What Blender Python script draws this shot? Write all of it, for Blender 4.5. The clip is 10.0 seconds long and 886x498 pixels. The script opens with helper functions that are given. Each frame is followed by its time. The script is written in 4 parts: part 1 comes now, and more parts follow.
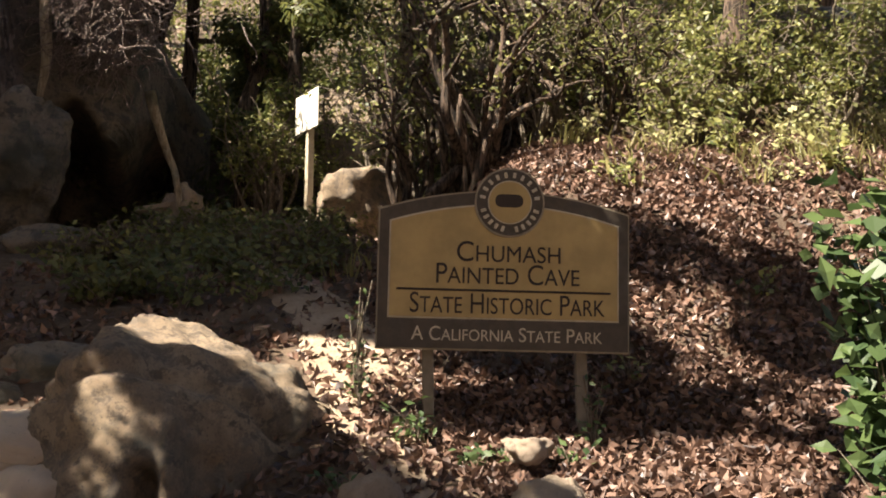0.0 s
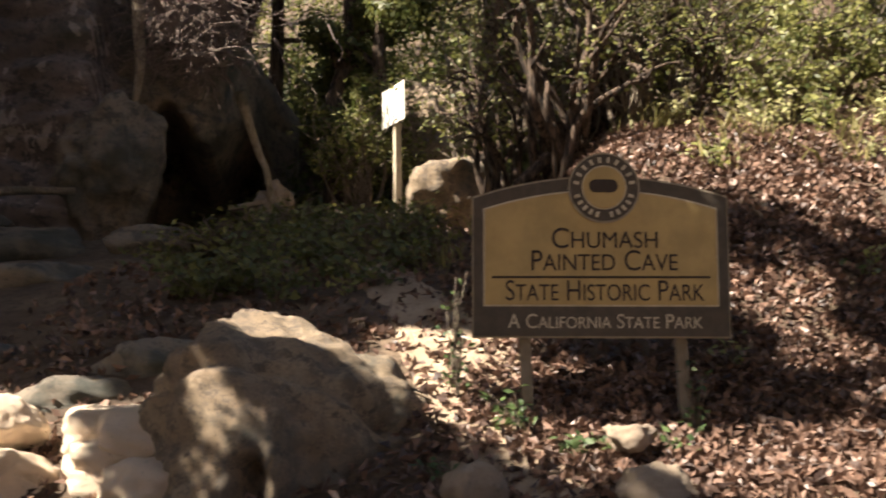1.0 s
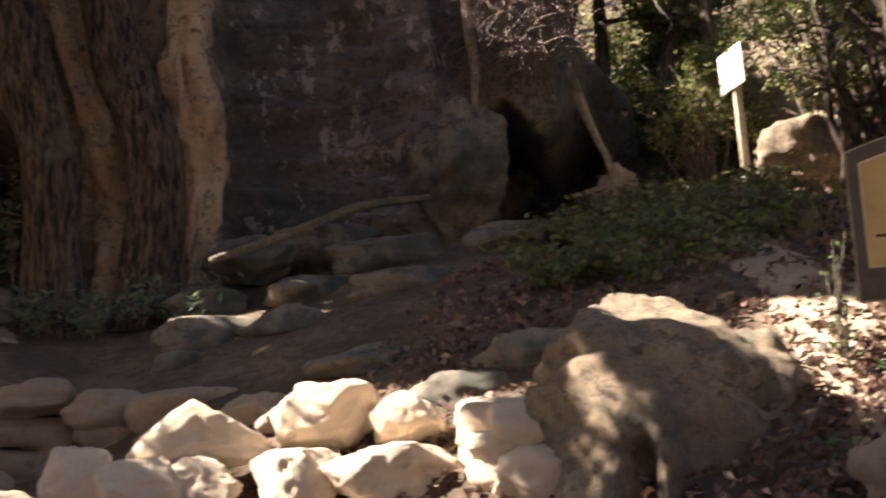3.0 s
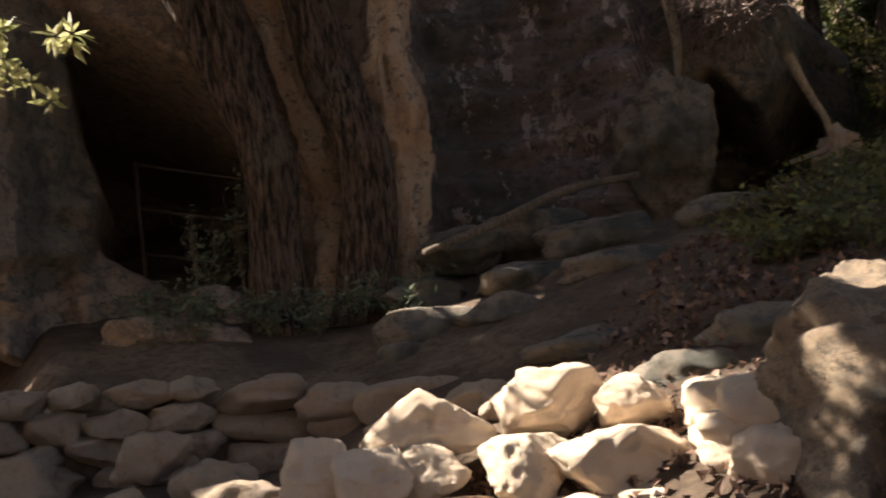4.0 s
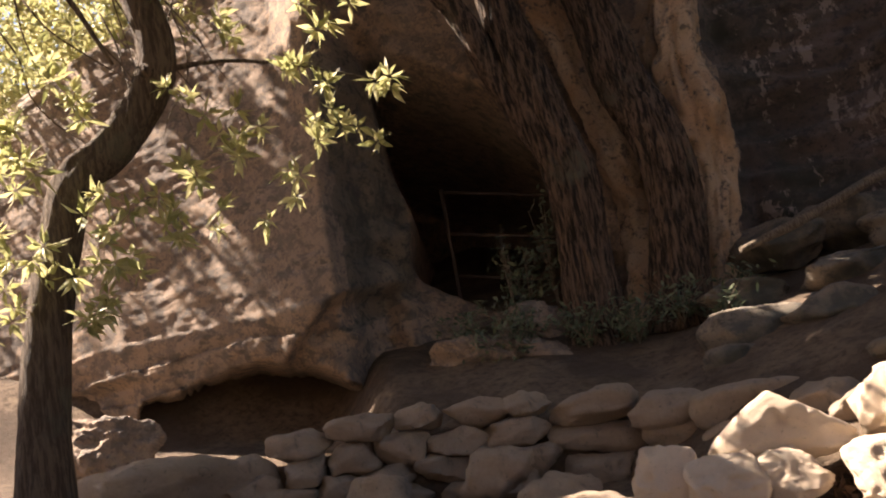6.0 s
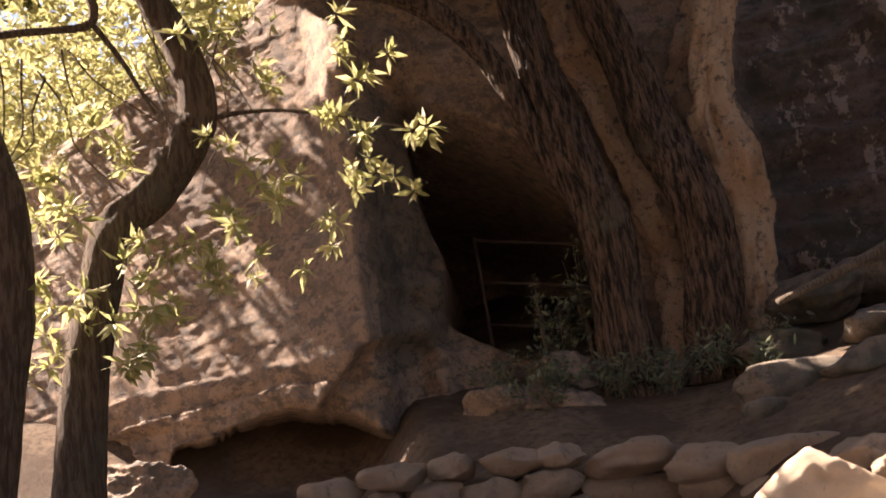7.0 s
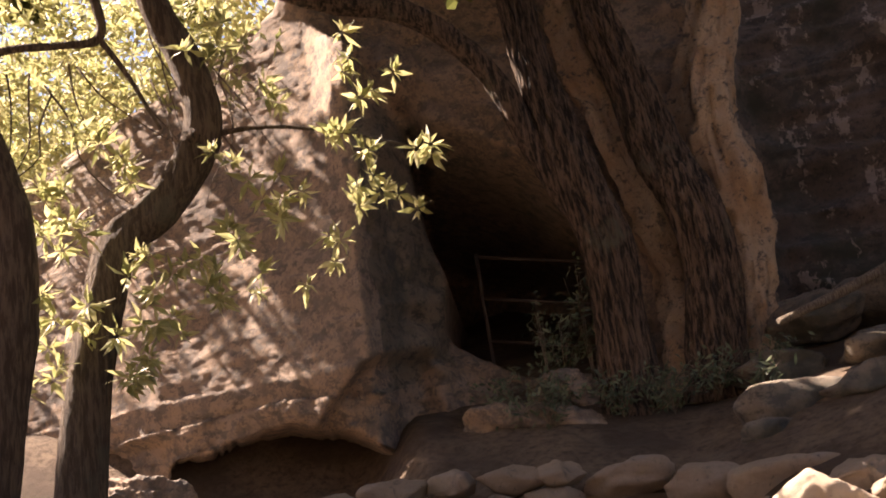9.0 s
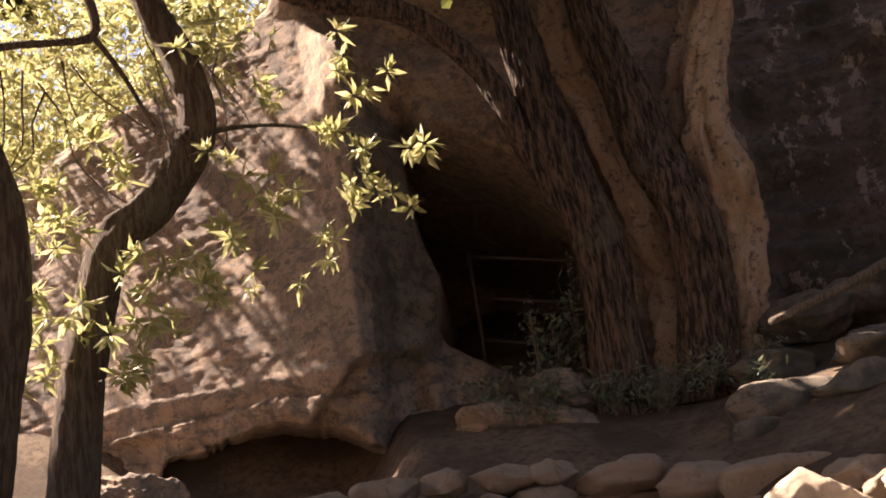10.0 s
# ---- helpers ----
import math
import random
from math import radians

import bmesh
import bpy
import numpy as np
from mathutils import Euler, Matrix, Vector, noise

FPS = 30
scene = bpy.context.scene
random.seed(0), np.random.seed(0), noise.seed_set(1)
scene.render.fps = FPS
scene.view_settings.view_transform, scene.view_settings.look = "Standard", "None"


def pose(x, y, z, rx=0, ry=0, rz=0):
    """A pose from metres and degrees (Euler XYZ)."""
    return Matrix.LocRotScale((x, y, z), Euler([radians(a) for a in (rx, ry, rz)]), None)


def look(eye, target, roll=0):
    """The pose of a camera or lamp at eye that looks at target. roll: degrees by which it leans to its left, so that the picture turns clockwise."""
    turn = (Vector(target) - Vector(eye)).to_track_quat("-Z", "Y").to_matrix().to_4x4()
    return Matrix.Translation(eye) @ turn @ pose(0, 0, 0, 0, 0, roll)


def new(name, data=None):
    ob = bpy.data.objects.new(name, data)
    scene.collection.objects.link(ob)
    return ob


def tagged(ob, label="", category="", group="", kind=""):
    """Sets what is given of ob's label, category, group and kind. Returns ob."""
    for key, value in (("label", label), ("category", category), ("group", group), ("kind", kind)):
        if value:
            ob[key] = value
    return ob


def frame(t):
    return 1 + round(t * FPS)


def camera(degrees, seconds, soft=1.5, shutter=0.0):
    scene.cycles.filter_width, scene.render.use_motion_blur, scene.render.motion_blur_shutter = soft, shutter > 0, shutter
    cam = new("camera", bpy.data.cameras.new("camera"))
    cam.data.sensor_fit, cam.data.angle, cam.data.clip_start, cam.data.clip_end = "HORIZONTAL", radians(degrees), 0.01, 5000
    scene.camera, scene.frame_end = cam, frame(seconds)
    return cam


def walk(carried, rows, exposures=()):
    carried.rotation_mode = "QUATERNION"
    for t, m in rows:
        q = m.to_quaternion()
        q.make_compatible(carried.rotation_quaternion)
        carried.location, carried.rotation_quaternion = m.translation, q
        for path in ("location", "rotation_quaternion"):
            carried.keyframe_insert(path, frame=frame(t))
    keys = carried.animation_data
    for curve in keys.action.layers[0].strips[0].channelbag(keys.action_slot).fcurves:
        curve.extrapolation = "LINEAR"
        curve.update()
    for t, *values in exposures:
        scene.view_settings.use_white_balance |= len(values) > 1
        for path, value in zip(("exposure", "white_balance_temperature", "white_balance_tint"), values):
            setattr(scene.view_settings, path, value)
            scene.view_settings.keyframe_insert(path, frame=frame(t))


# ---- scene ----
# ---------------------------------------------------------------- camera
cam = camera(47.1, 10.0, soft=1.8, shutter=0.4)
PATH = [
    (0, (-0.037, -1.071, 1.371), (-0.03, 0.915, 1.607), 0.3),
    (0.5, (-0.049, -1.073, 1.369), (-0.066, 0.914, 1.6), 0.1),
    (1, (-0.078, -1.063, 1.36), (-0.24, 0.918, 1.58), -0.8),
    (1.5, (-0.103, -1.055, 1.361), (-0.433, 0.905, 1.584), -1.9),
    (2, (-0.131, -1.047, 1.358), (-0.605, 0.882, 1.588), -2.8),
    (2.5, (-0.165, -1.062, 1.361), (-0.792, 0.824, 1.587), -3.8),
    (3, (-0.197, -1.072, 1.366), (-0.994, 0.749, 1.586), -4.8),
    (3.2, (-0.216, -1.06, 1.362), (-1.099, 0.721, 1.583), -5.4),
    (4.3, (-0.262, -1.053, 1.359), (-1.481, 0.514, 1.604), -7.8),
    (4.5, (-0.282, -1.115, 1.367), (-1.543, 0.416, 1.62), -8.3),
    (5, (-0.314, -1.149, 1.379), (-1.683, 0.282, 1.662), -9.3),
    (5.5, (-0.34, -1.185, 1.38), (-1.805, 0.143, 1.684), -10.1),
    (6, (-0.363, -1.217, 1.392), (-1.899, 0.018, 1.73), -10.2),
    (7.5, (-0.376, -1.253, 1.416), (-1.919, -0.068, 1.878), -9.1),
    (8, (-0.378, -1.257, 1.417), (-1.921, -0.074, 1.883), -9.1),
    (8.5, (-0.37, -1.271, 1.421), (-1.91, -0.083, 1.887), -9.2),
    (9, (-0.359, -1.274, 1.424), (-1.898, -0.085, 1.888), -8.9),
    (9.5, (-0.356, -1.284, 1.424), (-1.893, -0.09, 1.887), -8.8),
    (10, (-0.362, -1.289, 1.423), (-1.892, -0.086, 1.883), -8.8),
]
walk(cam, [(t, look(e, g, r)) for t, e, g, r in PATH],
     [(0, 2.0, 6400, 12), (2.0, 2.05, 6350, 12), (2.9, 2.45, 6350, 14), (3.2, 2.45, 6350, 14), (4.4, 1.9, 6350, 14), (5.5, 2.15, 6650, 18), (6.5, 2.3, 6900, 24), (7.5, 2.45, 7000, 28), (8.5, 2.4, 7000, 28), (10, 2.25, 7000, 26)])

# ---------------------------------------------------------------- light
SUN_AZ, SUN_EL = 118.5, 50.0  # degrees to the left of +y, and up
to_sun = Vector((-math.sin(radians(SUN_AZ)) * math.cos(radians(SUN_EL)),
                 math.cos(radians(SUN_AZ)) * math.cos(radians(SUN_EL)), math.sin(radians(SUN_EL))))
world = bpy.data.worlds.new("sky")
scene.world = world
world.use_nodes = True
wt = world.node_tree
sky = wt.nodes.new("ShaderNodeTexSky")
sky.sky_type = "NISHITA"
sky.sun_disc = False
sky.sun_elevation = radians(SUN_EL)
sky.sun_rotation = radians(-SUN_AZ)
wt.links.new(sky.outputs[0], wt.nodes["Background"].inputs[0])
wt.nodes["Background"].inputs[1].default_value = 0.05
sun_data = bpy.data.lights.new("sun", "SUN")
sun_data.energy, sun_data.angle, sun_data.color = 5.0, radians(0.6), (1.0, 0.89, 0.73)
sun = new("sun", sun_data)
sun.matrix_world = look(to_sun * 30, (0, 0, 0))


# ---------------------------------------------------------------- materials
def material(name, rough=0.9):
    m = bpy.data.materials.new(name)
    m.use_nodes = True
    b = m.node_tree.nodes["Principled BSDF"]
    b.inputs["Roughness"].default_value = rough
    return m, m.node_tree, b


def mix(nt, fac, a, b):
    n = nt.nodes.new("ShaderNodeMix")
    n.data_type = "RGBA"
    for sock, v in ((n.inputs[0], fac), (n.inputs[6], a), (n.inputs[7], b)):
        if isinstance(v, bpy.types.NodeSocket):
            nt.links.new(v, sock)
        else:
            sock.default_value = (*v, 1) if isinstance(v, tuple) else v
    return n.outputs[2]


def noise_tex(nt, scale, detail=6, rough=0.6, stretch=None, kind="Noise"):
    co = nt.nodes.new("ShaderNodeTexCoord").outputs["Object"]
    if stretch:
        mp = nt.nodes.new("ShaderNodeMapping")
        mp.inputs["Scale"].default_value = stretch
        nt.links.new(co, mp.inputs[0])
        co = mp.outputs[0]
    if kind == "Noise":
        n = nt.nodes.new("ShaderNodeTexNoise")
        n.inputs["Detail"].default_value, n.inputs["Roughness"].default_value = detail, rough
    else:
        n = nt.nodes.new("ShaderNodeTexVoronoi")
    n.inputs["Scale"].default_value = scale
    nt.links.new(co, n.inputs["Vector"])
    return n.outputs[0]


def ramp(nt, x, lo, hi):
    n = nt.nodes.new("ShaderNodeMapRange")
    n.interpolation_type = "SMOOTHSTEP"
    nt.links.new(x, n.inputs[0])
    n.inputs[1].default_value, n.inputs[2].default_value = lo, hi
    return n.outputs[0]


def bump(nt, b, h, strength, dist):
    n = nt.nodes.new("ShaderNodeBump")
    n.inputs["Strength"].default_value, n.inputs["Distance"].default_value = strength, dist
    nt.links.new(h, n.inputs["Height"])
    nt.links.new(n.outputs[0], b.inputs["Normal"])


def rock_material(name, base, second, lichen, stain=0.5, moss=0.0, scale=1.0, relief=0.07, grit=0.55, flakes=None, mottle=None):
    m, nt, b = material(name, 0.92)
    c = mix(nt, ramp(nt, noise_tex(nt, 1.3 * scale, 5), 0.35, 0.65), base, second)
    c = mix(nt, ramp(nt, noise_tex(nt, 6.5 * scale, 9, 0.78, (1, 1, 1.25)), 0.66 - 0.2 * stain, 0.74 - 0.2 * stain), c, lichen)
    c = mix(nt, ramp(nt, noise_tex(nt, 1.7 * scale, 8, 0.7, (1.6, 1.6, 0.6)), 0.62 - 0.08 * stain, 0.74 - 0.06 * stain), c, tuple(0.5 * v + 0.02 for v in lichen))
    c = mix(nt, ramp(nt, noise_tex(nt, 22 * scale, 6, 0.8), 0.60 - 0.09 * stain, 0.70 - 0.04 * stain), c, tuple(0.9 * v for v in lichen))
    if moss:
        c = mix(nt, ramp(nt, noise_tex(nt, 0.9 * scale, 7, 0.7), 0.7 - moss, 0.8 - moss * 0.7), c, (0.028, 0.034, 0.014))
    if mottle:
        c = mix(nt, ramp(nt, noise_tex(nt, 5.5 * scale, 12, 0.82, (1.2, 1.2, 1)), 0.46, 0.60), c, mottle)
    if flakes:
        f = ramp(nt, noise_tex(nt, 2.6 * scale, 7, 0.72, (1.5, 1.5, 0.8)), 0.57, 0.60)
        c = mix(nt, f, c, flakes)
    g = noise_tex(nt, 40 * scale, 8, 0.75)
    grain = nt.nodes.new("ShaderNodeMix")
    grain.data_type, grain.blend_type = "RGBA", "MULTIPLY"
    grain.inputs[0].default_value = grit
    nt.links.new(c, grain.inputs[6])
    nt.links.new(g, grain.inputs[7])
    br = nt.nodes.new("ShaderNodeBrightContrast")
    br.inputs[1].default_value = 0.06
    nt.links.new(grain.outputs[2], br.inputs[0])
    nt.links.new(br.outputs[0], b.inputs["Base Color"])
    bump(nt, b, noise_tex(nt, 15 * scale, 10, 0.78, (1, 1, 1.6)), 0.75, relief)
    return m


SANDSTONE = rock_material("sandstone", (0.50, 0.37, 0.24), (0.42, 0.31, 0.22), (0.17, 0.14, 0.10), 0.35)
# Paler copy of SANDSTONE: the sunny wall's brightness is partly in this colour.
WALLSTONE = rock_material("sunlit_sandstone", (0.72, 0.58, 0.42), (0.62, 0.48, 0.34), (0.36, 0.28, 0.19), 0.15, scale=2.0, relief=0.03, grit=0.2)
# Scarred rock behind the oak; bounced light is put into its pale tone.
PALEROCK = rock_material("bounce_lit_scarred_sandstone", (0.66, 0.50, 0.34), (0.58, 0.36, 0.19), (0.13, 0.10, 0.075), 0.65, scale=1.3, relief=0.07, grit=0.4)
BOULDER = rock_material("boulder_stone", (0.50, 0.36, 0.21), (0.34, 0.225, 0.12), (0.13, 0.085, 0.045), 0.75, 0.2, 1.6, relief=0.08, mottle=(0.20, 0.14, 0.08))
CLIFF = rock_material("cliff_sandstone", (0.50, 0.33, 0.20), (0.40, 0.285, 0.20), (0.125, 0.095, 0.07), 0.8, 0.10, relief=0.035, mottle=(0.20, 0.15, 0.11))
# Dark flaked rock, with the shade of its crevices mixed into the tone.
DARKCLIFF = rock_material("dark_shaded_rock", (0.13, 0.09, 0.068), (0.24, 0.175, 0.145), (0.04, 0.032, 0.024), 0.8, 0.2, flakes=(0.46, 0.38, 0.33))
# Mossy brown rock for shaded places, some of that shade in its colour.
MOSSY_SHADED = rock_material("mossy_shaded_rock", (0.30, 0.23, 0.15), (0.20, 0.155, 0.10), (0.07, 0.055, 0.035), 0.8, 0.22)


def ground_material():
    m, nt, b = material("leafy_soil", 0.95)
    c = mix(nt, ramp(nt, noise_tex(nt, 1.1, 6), 0.4, 0.62), (0.10, 0.068, 0.045), (0.22, 0.155, 0.10))
    c = mix(nt, ramp(nt, noise_tex(nt, 14, 8, 0.75), 0.4, 0.7), c, (0.07, 0.048, 0.03))
    nt.links.new(c, b.inputs["Base Color"])
    bump(nt, b, noise_tex(nt, 28, 9, 0.75), 0.8, 0.05)
    return m


def bark_material(name, dark, light, scale=1.0):
    m, nt, b = material(name, 0.95)
    v = noise_tex(nt, 26 * scale, 6, 0.7, (1, 1, 0.13))
    c = mix(nt, ramp(nt, v, 0.40, 0.60), dark, light)
    c = mix(nt, ramp(nt, noise_tex(nt, 1.6, 5), 0.56, 0.7), c, (0.15, 0.14, 0.10))
    nt.links.new(c, b.inputs["Base Color"])
    bump(nt, b, v, 1.0, 0.07)
    return m


def leaf_material(name, a, b_, through_light=0.5, rough=0.5):
    m, nt, b = material(name, rough)
    geo = nt.nodes.new("ShaderNodeNewGeometry")
    c = mix(nt, geo.outputs["Random Per Island"], a, b_)
    nt.links.new(c, b.inputs["Base Color"])
    tr = nt.nodes.new("ShaderNodeBsdfTranslucent")
    nt.links.new(c, tr.inputs[0])
    sh = nt.nodes.new("ShaderNodeMixShader")
    sh.inputs[0].default_value = through_light
    out = nt.nodes["Material Output"]
    nt.links.new(b.outputs[0], sh.inputs[1])
    nt.links.new(tr.outputs[0], sh.inputs[2])
    nt.links.new(sh.outputs[0], out.inputs[0])
    return m


def plain(name, col, rough=0.6, metal=0.0, vary=0.25, scale=20):
    m, nt, b = material(name, rough)
    c = mix(nt, ramp(nt, noise_tex(nt, scale, 6), 0.35, 0.7), col, tuple(v * (1 - vary) for v in col))
    nt.links.new(c, b.inputs["Base Color"])
    b.inputs["Metallic"].default_value = metal
    bump(nt, b, noise_tex(nt, scale * 4, 5), 0.15, 0.01)
    return m


SOIL = ground_material()
OAK_BARK = bark_material("oak_bark", (0.022, 0.015, 0.01), (0.19, 0.13, 0.09))
SMOOTH_BARK = bark_material("smooth_bark", (0.085, 0.06, 0.042), (0.20, 0.15, 0.105), 1.6)
TWIG = bark_material("twig_bark", (0.16, 0.12, 0.09), (0.34, 0.28, 0.2), 3.0)
DEADWOOD = bark_material("dead_wood", (0.36, 0.29, 0.2), (0.55, 0.46, 0.34), 2.0)
BAY_LEAF = leaf_material("bay_leaf", (0.29, 0.31, 0.12), (0.62, 0.58, 0.30), 0.45)
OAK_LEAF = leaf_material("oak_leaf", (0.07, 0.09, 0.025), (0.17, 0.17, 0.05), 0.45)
# The bright end of this range carries sunny highlights on the foliage.
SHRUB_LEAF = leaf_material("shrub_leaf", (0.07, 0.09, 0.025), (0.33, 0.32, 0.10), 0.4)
VINE_LEAF = leaf_material("vine_leaf", (0.045, 0.08, 0.03), (0.11, 0.16, 0.05), 0.35)
SAGE_LEAF = leaf_material("sage_leaf", (0.08, 0.11, 0.06), (0.20, 0.23, 0.14), 0.3)
LITTER = leaf_material("leaf_litter", (0.03, 0.016, 0.012), (0.29, 0.18, 0.13), 0.15, 0.45)
ROOT = bark_material("dry_root", (0.16, 0.115, 0.10), (0.40, 0.31, 0.27), 3.0)
GRASS = leaf_material("dry_grass", (0.16, 0.16, 0.05), (0.38, 0.33, 0.14), 0.4)


# ---------------------------------------------------------------- mesh tools
def mesh_of(name, verts, faces, smooth=True):
    me = bpy.data.meshes.new(name)
    me.from_pydata([tuple(v) for v in verts], [], faces)
    if smooth:
        me.polygons.foreach_set("use_smooth", [True] * len(me.polygons))
    me.update()
    return me


def thing(name, label, category, group="", kind="", at=(0, 0, 0), me=None, mat=None):
    ob = new(name, me)
    ob.location = at
    if me is not None and mat is not None:
        me.materials.append(mat)
    return tagged(ob, label, category, group, kind)


def part(name, me, mat, parent, label=""):
    if isinstance(me, bmesh.types.BMesh):
        bm, me = me, bpy.data.meshes.new(name)
        bm.to_mesh(me)
        bm.free()
    me.materials.append(mat)
    ob = new(name, me)
    ob.parent = parent
    return tagged(ob, label)


def box(bm, size, at=(0, 0, 0), turn=None, bevel=0.004):
    m = Matrix.Translation(at) @ (turn or Matrix()) @ Matrix.Diagonal((*size, 1))
    r = bmesh.ops.create_cube(bm, size=1, matrix=m)
    if bevel:
        es = list({e for v in r["verts"] for e in v.link_edges})
        bmesh.ops.bevel(bm, geom=es, offset=bevel, segments=1, affect="EDGES")


def spline(pts, step):
    """Points along a Catmull-Rom curve through pts, about step apart, with the parameter of each."""
    pts = [np.array(p, float) for p in pts]
    ext = [2 * pts[0] - pts[1]] + pts + [2 * pts[-1] - pts[-2]]
    out, par = [], []
    for i in range(len(pts) - 1):
        p0, p1, p2, p3 = ext[i:i + 4]
        n = max(2, int(np.linalg.norm(p2 - p1) / step))
        for k in range(n + (i == len(pts) - 2)):
            t = k / n
            out.append(0.5 * (2 * p1 + (p2 - p0) * t + (2 * p0 - 5 * p1 + 4 * p2 - p3) * t * t + (3 * p1 - p0 - 3 * p2 + p3) * t ** 3))
            par.append(i + t)
    return np.array(out), np.array(par)


def tube_data(pts, radii, segs=12, step=0.1, ridge=0.0, furrows=0, lump=0.0, seed=0.0):
    """A tapered limb: verts and faces, with furrowed bark where ridge is given."""
    c, par = spline(pts, step)
    rad = np.interp(par, range(len(radii)), radii)
    tang = np.gradient(c, axis=0)
    tang /= np.linalg.norm(tang, axis=1)[:, None]
    ref = np.array((1.0, 0.3, 0.1))
    verts, faces = [], []
    run = 0.0
    for i, (p, t, r) in enumerate(zip(c, tang, rad)):
        u = ref - t * ref.dot(t)
        u /= np.linalg.norm(u)
        w = np.cross(t, u)
        ref = u
        if i:
            run += np.linalg.norm(p - c[i - 1])
        for k in range(segs):
            a = 2 * math.pi * k / segs
            d = math.cos(a) * u + math.sin(a) * w
            k2 = 1.0
            q = Vector(d) * 1.6 + Vector((seed, 0, run * 1.5))
            k2 += lump * noise.noise(q)
            rr = r * k2
            if ridge:
                f = noise.noise(Vector((math.cos(a) * furrows, math.sin(a) * furrows, run * 4.5 + seed)))
                rr += ridge * (1 - 3.2 * abs(f))
            verts.append(p + d * rr)
    n = len(c)
    for i in range(n - 1):
        for k in range(segs):
            a, b = i * segs + k, i * segs + (k + 1) % segs
            faces.append((a, b, b + segs, a + segs))
    verts.append(c[0]); verts.append(c[-1])
    for k in range(segs):
        faces.append((len(verts) - 2, (k + 1) % segs, k))
        faces.append((len(verts) - 1, (n - 1) * segs + k, (n - 1) * segs + (k + 1) % segs))
    return verts, faces


def joined(parts):
    verts, faces = [], []
    for v, f in parts:
        o = len(verts)
        verts.extend(v)
        faces.extend([tuple(i + o for i in q) for q in f])
    return verts, faces


def tube(name, pts, radii, **k):
    return mesh_of(name, *tube_data(pts, radii, **k))


_ico = {}


def ico(sub):
    if sub not in _ico:
        bm = bmesh.new()
        bmesh.ops.create_icosphere(bm, subdivisions=sub, radius=1)
        bm.verts.index_update()
        _ico[sub] = ([v.co.copy() for v in bm.verts], [tuple(v.index for v in f.verts) for f in bm.faces])
        bm.free()
    return _ico[sub]


def rock_mesh(name, size, seed, sub=4, square=0.5, rough=0.14, facets=7, fine=0.03, pits=0.0, peak=0.0):
    """A weathered stone: a rounded block, cut by random planes, with lumps and pits."""
    vs, fs = ico(sub)
    rng = random.Random(seed)
    cuts = [(Vector((rng.gauss(0, 1), rng.gauss(0, 1), rng.gauss(0, 1))).normalized(), rng.uniform(0.62, 0.9)) for _ in range(facets)]
    off = Vector((rng.uniform(-50, 50), rng.uniform(-50, 50), rng.uniform(-50, 50)))
    out = []
    for v in vs:
        p = 2.0 + 4 * square
        q = v / (abs(v.x) ** p + abs(v.y) ** p + abs(v.z) ** p) ** (1 / p)
        for n, d in cuts:
            e = q.dot(n) - d
            if e > 0:
                q = q - n * e * 0.85
        if peak:
            q = Vector((q.x, q.y, (q.z + 1) * (1 - peak * abs(q.x + 0.1)) - 1))
        q = q * (1 + rough * noise.fractal(v * 1.3 + off, 1.0, 2.0, 3))
        w = Vector((q.x * size[0] / 2, q.y * size[1] / 2, q.z * size[2] / 2))
        w += v * fine * noise.fractal(w * 9 + off, 0.8, 2.1, 4)
        if pits:
            w -= v * pits * min(1.0, max(0.0, noise.noise(w * 8.5 + off) - 0.22) * 5)
        out.append(w)
    return mesh_of(name, out, fs)


def leaves_data(centres, normals, length, width, bend=0.25, seed=0, jitter=0.5, droop=0.0, point=True):
    """Leaf blades, four triangles each, one at every centre, along its own random heading round the given normal."""
    rng = np.random.default_rng(seed)
    n = len(centres)
    c = np.asarray(centres, float)
    nrm = np.asarray(normals, float) + rng.normal(0, jitter, (n, 3))
    nrm /= np.linalg.norm(nrm, axis=1)[:, None] + 1e-9
    h = rng.normal(0, 1, (n, 3))
    h[:, 2] -= droop
    h -= nrm * np.sum(h * nrm, axis=1)[:, None]
    h /= np.linalg.norm(h, axis=1)[:, None] + 1e-9
    s = np.cross(nrm, h)
    ln = (length * rng.uniform(0.6, 1.25, n))[:, None]
    wd = (width * rng.uniform(0.6, 1.25, n))[:, None]
    b = (bend * rng.uniform(-0.3, 1.6, n))[:, None]
    v = np.stack([c - h * ln * 0.5, c + s * wd * 0.5 + nrm * b * wd * 0.5 - h * ln * 0.05, c + h * ln * 0.5 - nrm * b * ln * 0.35,
                  c - s * wd * 0.5 + nrm * b * wd * 0.5 - h * ln * 0.05, c], axis=1).reshape(-1, 3)
    base = np.arange(n)[:, None] * 5
    f = np.concatenate([base + np.array(q) for q in ((0, 1, 4), (1, 2, 4), (2, 3, 4), (3, 0, 4))], axis=1).reshape(-1, 3)
    return v, f


def leaves_mesh(name, *a, **k):
    v, f = leaves_data(*a, **k)
    me = bpy.data.meshes.new(name)
    me.from_pydata(v.tolist(), [], f.tolist())
    me.update()
    return me


def clumps(centres, radius, per, seed, flat=0.7):
    """Leaf places in clumps round the centres, and outward normals."""
    rng = np.random.default_rng(seed)
    c = np.repeat(np.asarray(centres, float), per, axis=0)
    d = rng.normal(0, 1, (len(c), 3))
    d /= np.linalg.norm(d, axis=1)[:, None]
    r = radius * rng.uniform(0.15, 1.0, len(c))[:, None] ** 0.6
    return c + d * r * np.array((1, 1, flat)), d * 0.6 + np.array((0, 0, 0.7))


